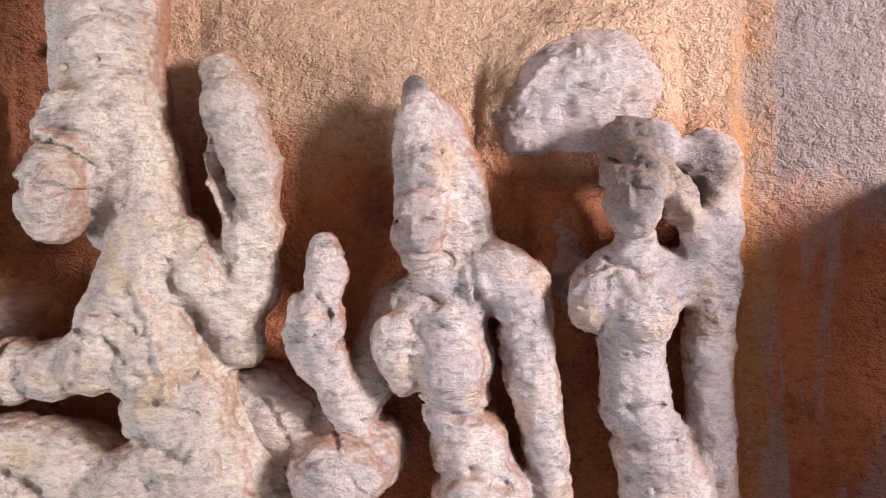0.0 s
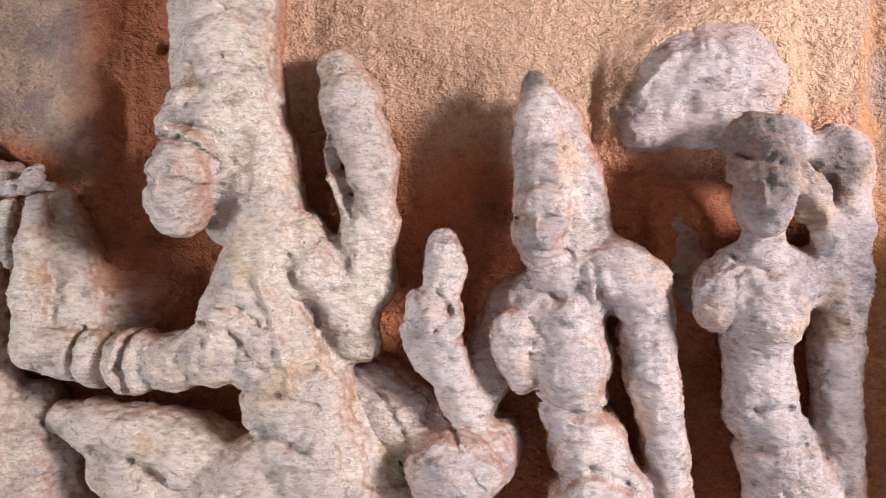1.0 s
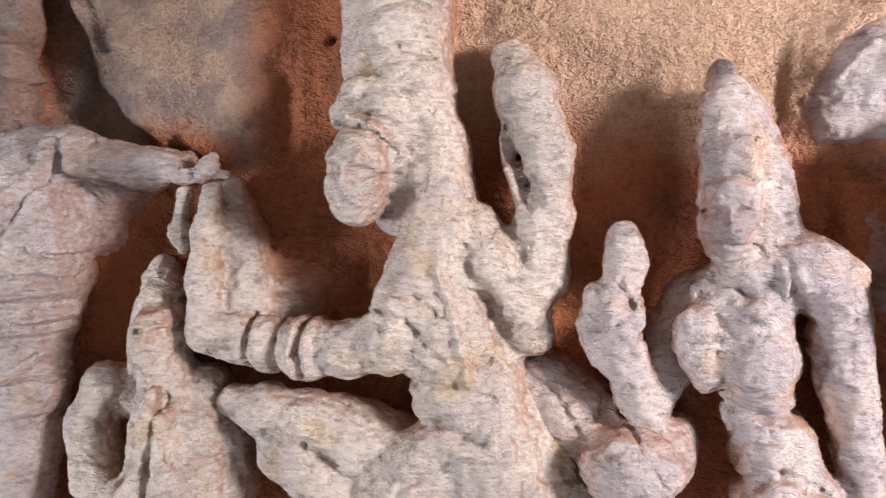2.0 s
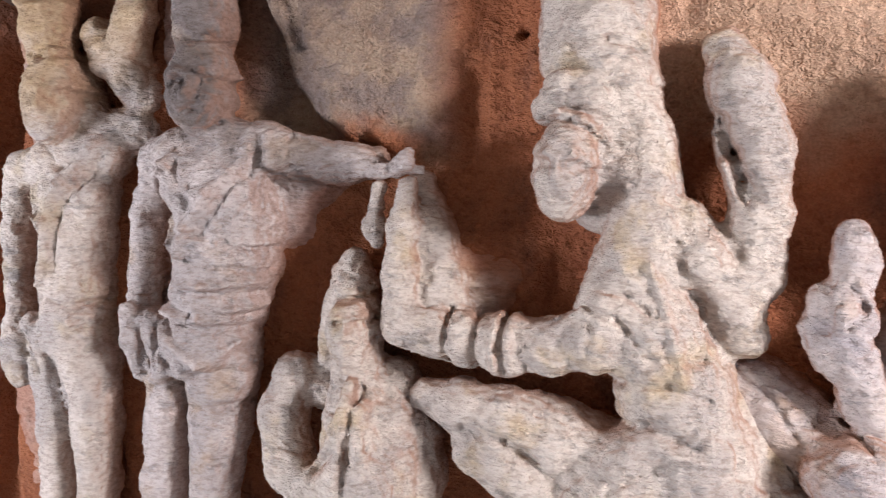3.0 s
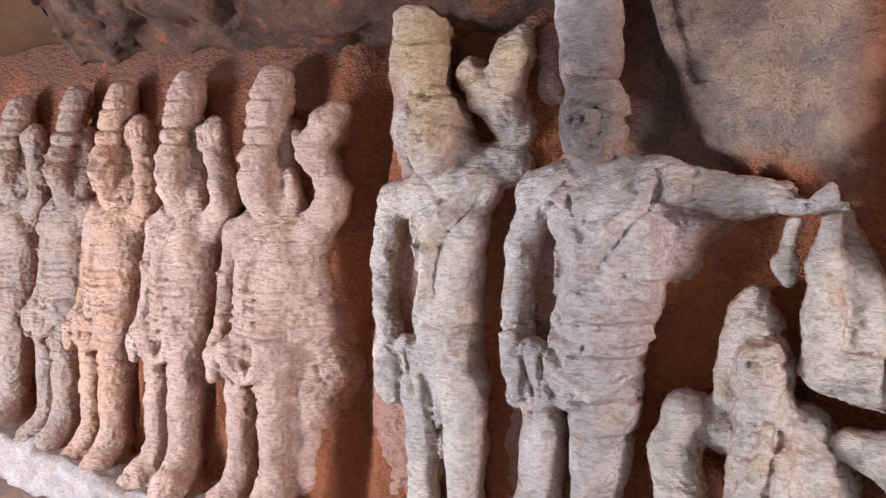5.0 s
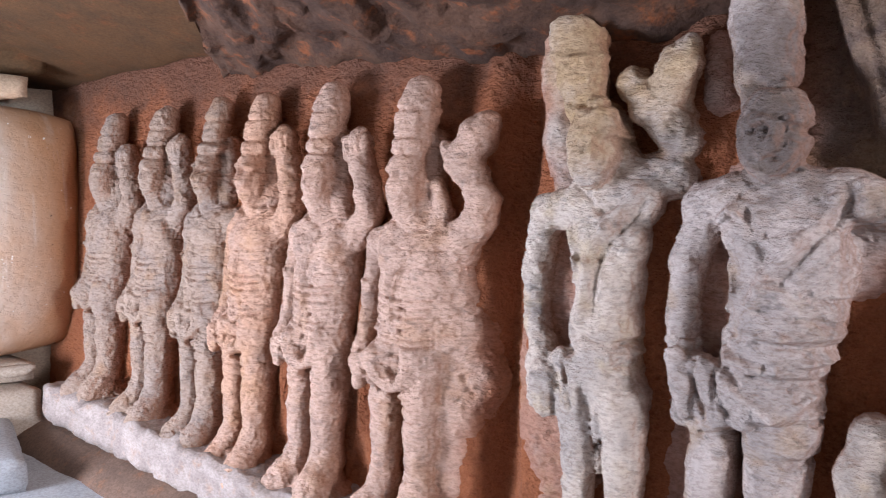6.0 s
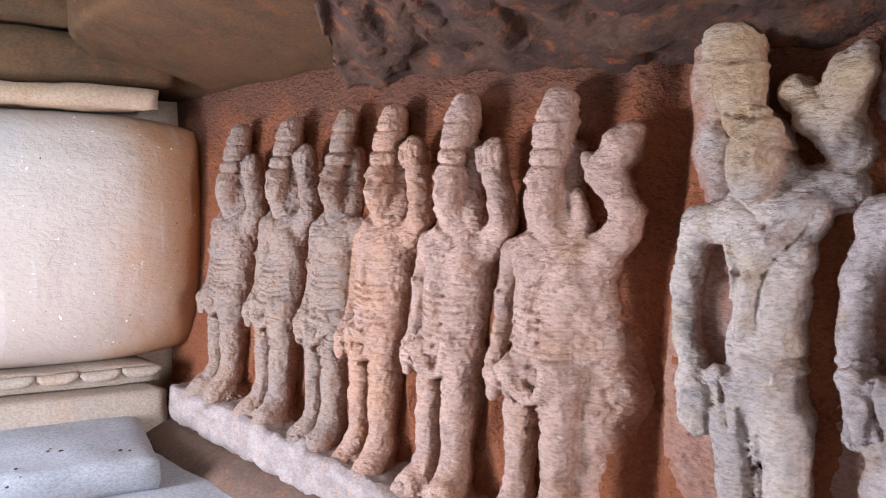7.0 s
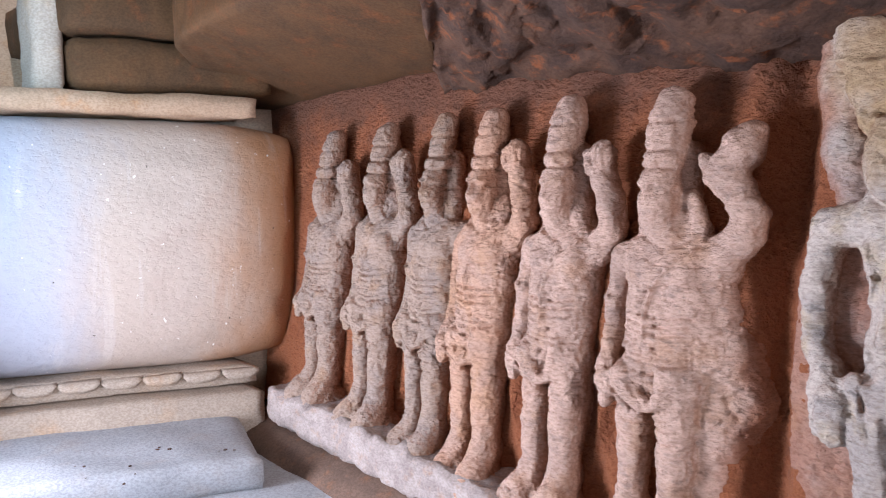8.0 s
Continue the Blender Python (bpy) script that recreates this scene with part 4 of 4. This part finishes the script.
    if flat:
        fig.limb(at(0.10, 0.74, 0.01, 0.085), at(0.12, 0.55, 0.0, 0.085), at(0.12, 0.35, 0.0, 0.08), at(0.12, 0.10, 0.0, 0.07), k=0.06)
        fig.blob(x + 0.190 * w, foot + 0.425 * s, 0.020, 0.062, 0.062, 0.055, k=0.04)
        fig.groove(at(0.205, 0.465, 0, 0.007), at(0.165, 0.430, 0, 0.008), at(0.195, 0.385, 0, 0.008), at(0.225, 0.420, 0, 0.007), deep=1.0)
    fig.blob(x - 0.02, foot + 0.48 * s, -0.01, 0.17 * w, 0.52, 0.05, k=0.03)
    # legs, feet and the looped loincloth
    fig.limb(at(-0.058, 0.46, 0.09, 0.066), at(-0.060, 0.34, 0.09, 0.055), at(-0.060, 0.24, 0.09, 0.046), at(-0.060, 0.08, 0.085, 0.040), at(-0.064, 0.03, 0.09, 0.042))
    fig.limb(at(0.058, 0.46, 0.09, 0.070), at(0.058, 0.34, 0.09, 0.062), at(0.058, 0.24, 0.09, 0.053), at(0.058, 0.08, 0.085, 0.047), at(0.058, 0.03, 0.09, 0.048))
    # feet worn into the rise of the ledge
    fig.limb(at(-0.064, 0.05, 0.10, 0.042), at(-0.078, -0.01, 0.135, 0.050), at(-0.090, -0.04, 0.165, 0.046), k=0.03)
    fig.limb(at(0.058, 0.05, 0.10, 0.048), at(0.064, -0.01, 0.135, 0.056), at(0.068, -0.04, 0.170, 0.050), k=0.03)
    fig.blob(x, foot - 0.035, 0.080, 0.150 * w, 0.050, 0.090, k=0.03)
    fig.limb(at(-0.090, 0.47, 0.150, 0.018), at(-0.060, 0.41, 0.155, 0.018), at(-0.010, 0.375, 0.155, 0.018), at(0.025, 0.40, 0.150, 0.014), at(0.045, 0.50, 0.150, 0.012), k=0.035)
    fig.groove(at(-0.100, 0.425, 0, 0.006), at(-0.040, 0.375, 0, 0.007), at(0.000, 0.360, 0, 0.007), at(0.040, 0.385, 0, 0.006), deep=1.2)
    for h, d in ((0.575, 0.163), (0.545, 0.166), (0.515, 0.172)):
        fig.groove(at(-0.10, h + 0.008, d - 0.035, 0.0065), at(-0.03, h - 0.006, d, 0.0065), at(0.04, h - 0.006, d, 0.0065), at(0.10, h + 0.006, d - 0.035, 0.0065))
    fig.groove(at(-0.09, 0.50, 0.165, 0.0065), at(-0.02, 0.475, 0.182, 0.007), at(0.01, 0.48, 0.182, 0.007), at(0.012, 0.40, 0.172, 0.006))
    fig.groove(at(0.0, 0.36, 0.135, 0.010), at(0.0, 0.20, 0.12, 0.010), at(0.0, 0.04, 0.11, 0.010), deep=2.0)
    # sacred thread and necklace
    fig.ridge(at(0.090, 0.84, 0, 0.008), at(0.030, 0.785, 0, 0.008), at(-0.015, 0.72, 0, 0.008), at(-0.030, 0.64, 0, 0.008), at(-0.025, 0.57, 0, 0.007), high=0.9)
    fig.groove(at(0.075, 0.83, 0, 0.006), at(0.018, 0.775, 0, 0.006), at(-0.028, 0.71, 0, 0.006), at(-0.042, 0.64, 0, 0.006), deep=0.9)
    fig.groove(at(-0.065, 0.865, 0.12, 0.007), at(0, 0.835, 0.150, 0.007), at(0.065, 0.865, 0.12, 0.007))
    fig.groove((y - 0.05, zb + 0.035, 0.145, 0.0065), (y, zb + 0.034, 0.175, 0.0065), (y + 0.05, zb + 0.035, 0.145, 0.0065))
    fig.groove((y - 0.05, top - 0.085, 0.12, 0.0065), (y, top - 0.087, 0.152, 0.0065), (y + 0.05, top - 0.085, 0.12, 0.0065))
    fig.groove((y - 0.05, zb - 0.016, 0.155, 0.006), (y, zb - 0.014, 0.186, 0.006), (y + 0.05, zb - 0.016, 0.155, 0.006))
    fig.face(y, (chin + zb) / 2 + 0.004, 0.055 * w, (zb - chin) / 2, 1.4 if face else 0.5)
    for h, r in ((0.645, 0.006), (0.62, 0.006), (0.595, 0.006), (0.555, 0.007), (0.53, 0.006), (0.33, 0.005), (0.29, 0.004)):
        fig.groove(at(-0.085, h + 0.004, 0, r), at(0, h - 0.006, 0, r), at(0.085, h + 0.006, 0, r), deep=1.3)
    return fig.shape("guardian_statue", material, label, group="row of crowned guardians")


row_statue(-2.490, 1.606, 1.221, 0.365, PINK, "pinkish-white sandstone relief guardian with worn crown and spread hand", 1.13, "spread", face=False, flat=1.0, head=-0.036)
row_statue(-2.870, 1.619, 1.225, 0.365, PINK, "pinkish-grey sandstone relief guardian with tall crown and raised fist", 1.03, "raised", face=False, head=-0.028)
row_statue(-3.220, 1.605, 1.235, 0.350, ORANGE, "orange-stained sandstone relief guardian with a clear face and raised fist", 1.0, "raised", head=-0.012)
row_statue(-3.490, 1.610, 1.235, 0.372, DUN, "brownish-pink sandstone relief guardian with both arms lowered", 0.9, "lowered")
row_statue(-3.840, 1.590, 1.235, 0.400, DUN, "dull grey-brown sandstone relief guardian with raised fist", 0.98, "raised", face=False, head=-0.016)
row_statue(-4.230, 1.580, 1.215, 0.425, DUN, "dark dun sandstone relief guardian beside the bulging moulding", 0.98, "raised", face=False, head=-0.016)


# ---- the rock: back of the relief, ledge, eave, mouldings, gallery ----
def sheet(name, xs, ys, place, material):
    """A grid of faces; place(X, Y) gives the coordinates as three arrays."""
    X, Y = np.meshgrid(xs, ys, indexing="ij")
    P = np.stack(place(X, Y), axis=-1).reshape(-1, 3)
    ny, idx = len(ys), np.arange(len(xs) * len(ys)).reshape(len(xs), len(ys))
    q = np.stack((idx[:-1, :-1], idx[1:, :-1], idx[1:, 1:], idx[:-1, 1:]), axis=-1).reshape(-1, 4)
    mesh = bpy.data.meshes.new(name)
    mesh.from_pydata(P.tolist(), [], q.tolist())
    mesh.polygons.foreach_set("use_smooth", [True] * len(mesh.polygons))
    mesh.materials.append(material)
    mesh.update()
    return new(name, mesh)


def rough2(X, Y, scale, seed):
    p = np.stack((X.ravel(), np.full(X.size, seed), Y.ravel()), axis=-1)
    return lumps(p, scale).reshape(X.shape)


def bell(v, at, wide):
    return np.exp(-((v - at) / wide) ** 2)


def relief_back(X, Z):
    d = 0.012 * rough2(X, Z, 3.3, 0.4) + 0.006 * rough2(X, Z, 11, 1.4) + 0.0030 * rough2(X, Z, 37, 2.4) + 0.0015 * rough2(X, Z, 80, 3.4)
    # a hollow cut between the two panels, and the plain jamb beyond the last statue
    d = d - 0.05 * bell(X, -2.20, 0.05) + 0.02 * bell(X, -2.31, 0.05)
    d = d - 0.03 / (1 + np.exp(np.clip(-(X - 0.415) / 0.006, -50, 50)))
    # deep drill hole and cracks
    d = d - 0.05 * np.exp(-(((X + 0.88) / 0.012) ** 2 + ((Z - 1.528) / 0.009) ** 2))
    d = d - 0.03 * np.exp(-(((X + 0.985) / 0.025) ** 2 + ((Z - 1.36) / 0.13) ** 2))
    # rock left standing above the king's arm, cut steep to the west and fading eastwards
    lip = 1.31 + 9.5 * np.clip(-1.17 - X, 0, 1) ** 2.5
    lip = lip + 0.030 * rough2(X, Z, 9, 5.4) + 0.014 * rough2(X, Z, 27, 6.4)
    rise = 1 / (1 + np.exp(np.clip(-(Z - lip) / 0.013, -50, 50)))
    d = d + 0.095 * rise * np.where(X > -1.30, np.exp(-((X + 1.30) / 0.20) ** 2), 1.0) * (X > -1.62)
    d = d + rise * (X > -1.62) * (X < -0.95) * (0.016 * rough2(X, Z, 13, 7.4) + 0.007 * rough2(X, Z, 33, 8.4))
    d = d - 0.02 * bell(X + 0.35 * (Z - 1.6), -1.36, 0.018) * (Z > 1.5)
    # fillets where the rock runs up to the statues
    for ax, az, f in FOOTPRINTS:
        i = np.clip(((X - ax[0]) / (ax[1] - ax[0])).round().astype(int), 0, len(ax) - 1)
        j = np.clip(((Z - az[0]) / (az[1] - az[0])).round().astype(int), 0, len(az) - 1)
        inside = (X > ax[0]) & (X < ax[-1]) & (Z > az[0]) & (Z < az[-1])
        near = np.where(inside, f[i, j], 0.2)
        d = d + 0.034 * np.exp(-np.clip(near, 0, 1) / 0.026) * (near < 0.15)
    return X, back(Z) - d, Z


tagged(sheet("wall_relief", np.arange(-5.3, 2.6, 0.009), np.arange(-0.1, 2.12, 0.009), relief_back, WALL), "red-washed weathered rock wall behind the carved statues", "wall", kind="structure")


def box_rough(name, x0, x1, y0, y1, z0, z1, material, label, category, amp=0.01, cuts=0.06, round_=0.02, warp=None, kind="structure", scale=5):
    """A block of stone with rounded, uneven edges."""
    bm = bmesh.new()
    n = [max(2, min(90, int(abs(b - a) / cuts))) for a, b in ((x0, x1), (y0, y1), (z0, z1))]
    grid = {}

    def vert(i, j, k):
        key = (i, j, k)
        if key not in grid:
            c = Vector((x0 + (x1 - x0) * i / n[0], y0 + (y1 - y0) * j / n[1], z0 + (z1 - z0) * k / n[2]))
            c += Vector([amp * noise.noise(c * scale + Vector((s, s, s))) + 0.4 * amp * noise.noise(c * scale * 4 + Vector((s, s, s))) for s in (1.5, 20.2, 41.7)])
            edge = sum((i in (0, n[0]), j in (0, n[1]), k in (0, n[2])))
            if edge >= 2:
                mid = Vector(((x0 + x1) / 2, (y0 + y1) / 2, (z0 + z1) / 2))
                c += Vector([math.copysign(round_ * 0.4, m - v) if e else 0 for v, m, e in zip(c, mid, (i in (0, n[0]), j in (0, n[1]), k in (0, n[2])))])
            if warp:
                c = warp(c)
            grid[key] = bm.verts.new(c)
        return grid[key]

    for a, b, c in ((0, 1, 2), (1, 2, 0), (2, 0, 1)):
        for end in (0, n[c]):
            for u in range(n[a]):
                for v in range(n[b]):
                    quad = []
                    for du, dv in ((0, 0), (1, 0), (1, 1), (0, 1)):
                        key = [0, 0, 0]
                        key[a], key[b], key[c] = u + du, v + dv, end
                        quad.append(vert(*key))
                    bm.faces.new(quad if end else quad[::-1])
    for f in bm.faces:
        f.smooth = True
    mesh = bpy.data.meshes.new(name)
    bm.to_mesh(mesh)
    bm.free()
    mesh.materials.append(material)
    return tagged(new(name, mesh), label, category, kind=kind)


def askew(c):
    """The cross wall does not stand square to the relief: it falls back towards the open side."""
    return Vector((c.x + 0.34 * (c.y - 0.95), c.y, c.z))


LEDGE = plain_stone("pitted_grey_ledge", (0.42, 0.36, 0.33), (0.30, 0.25, 0.23), (0.40, 0.24, 0.15), 9, relief=0.014)
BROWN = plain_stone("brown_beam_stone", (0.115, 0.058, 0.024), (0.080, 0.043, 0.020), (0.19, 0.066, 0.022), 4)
# dark rock, also for the chips; the eave's shade deepens this base colour
DARK = plain_stone("dark_broken_rock", (0.11, 0.058, 0.036), (0.065, 0.038, 0.028), (0.30, 0.095, 0.03), 6, relief=0.02, stain_amount=0.8, streaks=(1, 1, 0.5))
CREAM = plain_stone("worn_cream_moulding", (0.50, 0.42, 0.34), (0.43, 0.36, 0.29), (0.58, 0.38, 0.22), 2.2, relief=0.004, stain_amount=0.5)
FLOOR = plain_stone("pale_lime_floor", (0.44, 0.47, 0.50), (0.37, 0.40, 0.43), (0.44, 0.40, 0.36), 2.5, relief=0.004, stain_amount=0.4)
ROLL = plain_stone("brown_worn_roll", (0.17, 0.11, 0.08), (0.12, 0.08, 0.06), (0.26, 0.12, 0.06), 6)
BUFF = plain_stone("orange_buff_slab", (0.48, 0.33, 0.22), (0.40, 0.26, 0.16), (0.46, 0.22, 0.09), 3.5)
DULL = plain_stone("dull_gallery_stone", (0.34, 0.26, 0.19), (0.28, 0.22, 0.17), (0.38, 0.22, 0.12), 2)


def ledge_warp(c):
    """The ledge dips eastwards, and its under edge is cut back."""
    return Vector((c.x, c.y + (0.03 if c.z < 0.25 else 0), c.z - 0.035 * (c.x + 4.4)))


box_rough("ledge", -4.47, -2.23, 1.075, 1.36, 0.21, 0.405, LEDGE, "rough pitted grey stone ledge under the row of statues", "ledge", 0.024, 0.018, 0.03, ledge_warp, scale=11)
box_rough("plinth", -2.22, 0.42, 1.08, 1.34, 0.06, 0.26, LEDGE, "rough stone plinth under the carved panel", "ledge", 0.02, 0.03, 0.03, scale=9)


def step_warp(c):
    """The step follows the cross wall and runs out against the roll below the ledge."""
    c = askew(c)
    return Vector((c.x, c.y + max(0.0, min(1.0, c.y / 0.84)) * (0.13 - 0.30 * (c.x + 4.5)), c.z))


def roll_warp(c):
    """A worn roll that swells out below the ledge."""
    h = (c.z - 0.05) / 0.17
    return Vector((c.x, c.y + (0.16 * h * h if c.y < 1.2 else 0), c.z))


box_rough("base_roll", -4.95, -2.2, 0.94, 1.36, 0.05, 0.22, ROLL, "brown worn stone roll below the ledge", "moulding", 0.012, 0.03, 0.03, roll_warp)


def eave_warp(c):
    """The under side of the eave rises outwards; the rock crumbles and climbs eastwards."""
    low = max(0.0, min(1.0, (2.25 - c.z) / 0.48))
    joint = max(0.0, min(1.0, (-2.5 - c.x) / 1.12))
    return Vector((c.x + joint * 1.00 * (1.40 - c.y), c.y, c.z + low * (0.28 * (1.40 - c.y) - 0.045 * bell(c.x, -2.2, 0.6) + 0.12 * max(0.0, c.x + 1.75))))


def beam_warp(c):
    """The beam is cut slantwise where it meets the cross wall."""
    low = max(0.0, min(1.0, (2.25 - c.z) / 0.48))
    west = max(0.0, (-4.2 - c.x) / 1.2)
    joint = max(0.0, min(1.0, (c.x + 4.3) / 0.70))
    return Vector((c.x + joint * 1.00 * (1.40 - c.y) + west * 1.25 * (1.40 - c.y), c.y, c.z + low * (0.28 * (1.40 - c.y) + 0.045 * (c.x + 4.6))))


box_rough("eave_rock", -3.62, -1.25, 0.66, 1.46, 1.725, 2.25, DARK, "dark broken rock of the eave above the statues", "eave", 0.045, 0.022, 0.03, eave_warp, scale=6)
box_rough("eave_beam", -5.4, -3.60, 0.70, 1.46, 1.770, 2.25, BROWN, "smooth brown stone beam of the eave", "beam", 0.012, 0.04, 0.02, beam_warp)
box_rough("ceiling", -5.4, 2.6, -1.4, 1.6, 2.25, 2.5, DULL, "brown stone slab ceiling of the gallery", "ceiling", 0.02, 0.15, 0.02)
box_rough("floor", -8.0, 4.0, -3.4, 1.4, -0.05, 0.13, FLOOR, "pale lime-washed stone floor of the gallery", "floor", 0.008, 0.12, 0.02)


def cushion_stone():
    """Cream stone flaking towards the open end; its cool light there and the orange corner shade are painted."""
    q = Nodes("flaking_cushion_stone", 0.7)
    x, y, z = q.place()
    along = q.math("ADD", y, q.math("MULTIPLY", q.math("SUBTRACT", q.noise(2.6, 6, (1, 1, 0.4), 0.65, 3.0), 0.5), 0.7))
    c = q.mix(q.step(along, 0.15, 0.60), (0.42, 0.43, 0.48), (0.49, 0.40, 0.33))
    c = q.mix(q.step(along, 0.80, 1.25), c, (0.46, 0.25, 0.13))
    streaks = q.math("MULTIPLY", q.step(q.noise(5, 5, (1, 3.0, 0.25), 0.6, 5.0), 0.56, 0.64), q.step(q.noise(3, 3, shift=2.0), 0.45, 0.6))
    c = q.mix(q.math("MULTIPLY", streaks, 0.2), c, (0.66, 0.62, 0.57))
    flakes = q.noise(38, 5, (0.7, 0.7, 1.2), 0.65, 4.0)
    c = q.mix(q.step(flakes, 0.36, 0.50, 0.12, 0.0), c, (0.66, 0.62, 0.62), "MULTIPLY")
    c = q.mix(q.step(q.noise(30, 2, shift=8.0), 0.71, 0.74), c, (0.78, 0.74, 0.68))
    c = q.mix(q.step(q.noise(24, 2, shift=12.0), 0.76, 0.77), c, (0.08, 0.06, 0.05))
    n = q.bump(q.noise(7, 4), 0.5, 0.02)
    n = q.bump(q.step(flakes, 0.38, 0.56), 0.4, 0.004, n)
    return q.done(c, n)


CUSHION = cushion_stone()


def cushion(Y, A):
    """The bulging moulding: Y along it, A round its profile from top to bottom."""
    end = np.clip((Y - 0.70) / 0.73, 0, 1)
    bulge = 0.36 * np.sqrt(np.clip(1 - end ** 3.6, 0, 1))
    c, s = np.cos(A), np.sin(A)
    x = -5.02 + bulge * np.sign(c) * np.abs(c) ** 0.55
    z = 1.055 + 0.595 * (1 - 0.12 * end ** 3) * np.sign(s) * np.abs(s) ** 0.8
    lump = 0.006 * rough2(Y, A, 5, 0.7)
    return x + lump + 0.34 * (Y - 0.95), Y, z


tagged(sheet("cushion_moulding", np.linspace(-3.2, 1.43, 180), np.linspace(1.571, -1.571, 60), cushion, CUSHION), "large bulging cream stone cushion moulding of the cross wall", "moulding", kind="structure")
box_rough("wall_cross", -5.5, -5.0, -3.4, 1.36, 0.1, 1.74, DULL, "plain stone cross wall behind the cushion moulding", "wall", 0.01, 0.12, warp=askew)
box_rough("moulding_top", -5.1, -4.66, -3.3, 1.13, 1.655, 1.755, BUFF, "thin worn stone slab above the cushion moulding", "moulding", 0.014, 0.04, warp=askew)
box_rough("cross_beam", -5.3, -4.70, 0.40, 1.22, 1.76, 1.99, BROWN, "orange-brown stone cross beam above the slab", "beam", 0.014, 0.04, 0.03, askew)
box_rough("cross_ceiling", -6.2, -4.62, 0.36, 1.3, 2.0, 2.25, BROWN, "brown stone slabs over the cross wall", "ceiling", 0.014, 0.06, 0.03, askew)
band = box_rough("petal_band", -5.1, -4.72, -3.3, 1.14, 0.37, 0.465, CREAM, "scalloped cream stone petal band below the cushion", "moulding", 0.01, 0.04, warp=askew)


def petal_mesh():
    """One downturned petal of the lotus band, 0.17 m wide."""
    bm = bmesh.new()
    rows = []
    for i in range(9):
        u = i / 8 * 2 - 1
        drop = 0.055 * math.sqrt(max(0.0, 1 - abs(u) ** 2.2))
        rows.append([bm.verts.new((x, 0.085 * u, z)) for x, z in ((-0.03, 0.0), (0.022, 0.001), (0.034, -0.010 - drop * 0.30), (0.024, -0.016 - drop * 0.6), (-0.03, -0.014 - drop * 0.6))])
    for a, b in zip(rows, rows[1:]):
        for i in range(5):
            bm.faces.new((a[i], b[i], b[(i + 1) % 5], a[(i + 1) % 5]))
    bm.faces.new(rows[0])
    bm.faces.new(rows[-1][::-1])
    bmesh.ops.recalc_face_normals(bm, faces=bm.faces)
    for f in bm.faces:
        f.smooth = True
    mesh = bpy.data.meshes.new("petal")
    bm.to_mesh(mesh)
    bm.free()
    mesh.materials.append(CREAM)
    return mesh


PETAL = petal_mesh()
for i in range(22):
    petal = new("petal", PETAL)
    petal.parent = band
    petal.matrix_basis = pose(-4.715 + 0.34 * (0.10 - 0.166 * i) + random.uniform(-0.006, 0.006), 1.05 - 0.166 * i, 0.455 + random.uniform(-0.004, 0.004), random.uniform(-2, 2), random.uniform(-4, 4), -18.8)
box_rough("moulding_base", -5.1, -4.60, -3.3, 1.12, 0.12, 0.365, CREAM, "cream stone base course of the cross wall", "moulding", 0.01, 0.05, warp=askew)
# unseen block added to throw the slanting shadow onto the jamb
box_rough("pilaster", 0.70, 0.98, 1.01, 1.5, 0.0, 1.30, WALL, "plain red-washed rock block beside the panel, unseen, added to shade the jamb", "pilaster", 0.02, 0.05)
box_rough("pier", -5.0, -4.74, 0.27, 0.39, 1.75, 2.26, CREAM, "pale lime-washed stone pier standing on the slab", "pier", 0.012, 0.03, 0.03, askew)
box_rough("wall_recess", -5.9, -5.7, -2.4, 0.5, 1.6, 2.5, BUFF, "warm buff stone wall of the recess behind the pier", "wall", 0.012, 0.08, 0.02, askew)
box_rough("floor_step", -4.66, -3.95, -3.3, 0.84, 0.12, 0.262, FLOOR, "lime-washed worn stone step along the cross wall", "step", 0.010, 0.03, 0.03, step_warp)
ground = sheet("ground", np.linspace(-400, 400, 41), np.linspace(-400, 400, 41), lambda X, Y: (X, Y, 0.0 * X - 0.06), FLOOR)
tagged(ground, "pale dusty ground outside the gallery", "ground", kind="structure")
# added out of view to block daylight between the two openings
box_rough("blocking_wall_south", -2.0, -0.2, -1.7, -1.4, 0.0, 2.5, DULL, "unseen plain stone wall added to block daylight from the front", "wall", 0.01, 0.2)
box_rough("wall_far", -9.0, -8.7, -6.0, 4.0, 0.0, 3.2, CREAM, "pale sunlit wall outside the gallery", "wall", 0.01, 0.3)


# ---- grit fallen on the floor beside the cross wall ----
def pebble_mesh():
    bm = bmesh.new()
    bmesh.ops.create_icosphere(bm, subdivisions=1, radius=0.5)
    for v in bm.verts:
        v.co *= 1 + 0.35 * noise.noise(v.co * 3)
        v.co.z *= 0.55
    mesh = bpy.data.meshes.new("pebble")
    bm.to_mesh(mesh)
    bm.free()
    mesh.materials.append(DARK)
    return mesh


PEBBLE = pebble_mesh()
for i in range(16):
    r = random.uniform(0.006, 0.018)
    ob = new("pebble", PEBBLE)
    ob.matrix_world = pose(random.uniform(-4.38, -4.02), random.uniform(0.15, 0.76), 0.262 + r * 0.2, 0, 0, random.uniform(0, 360)) @ Matrix.Diagonal((r, r * 1.3, r, 1))
    tagged(ob, "small dark stone chip lying on the pale floor", "pebble", "chips on the floor")
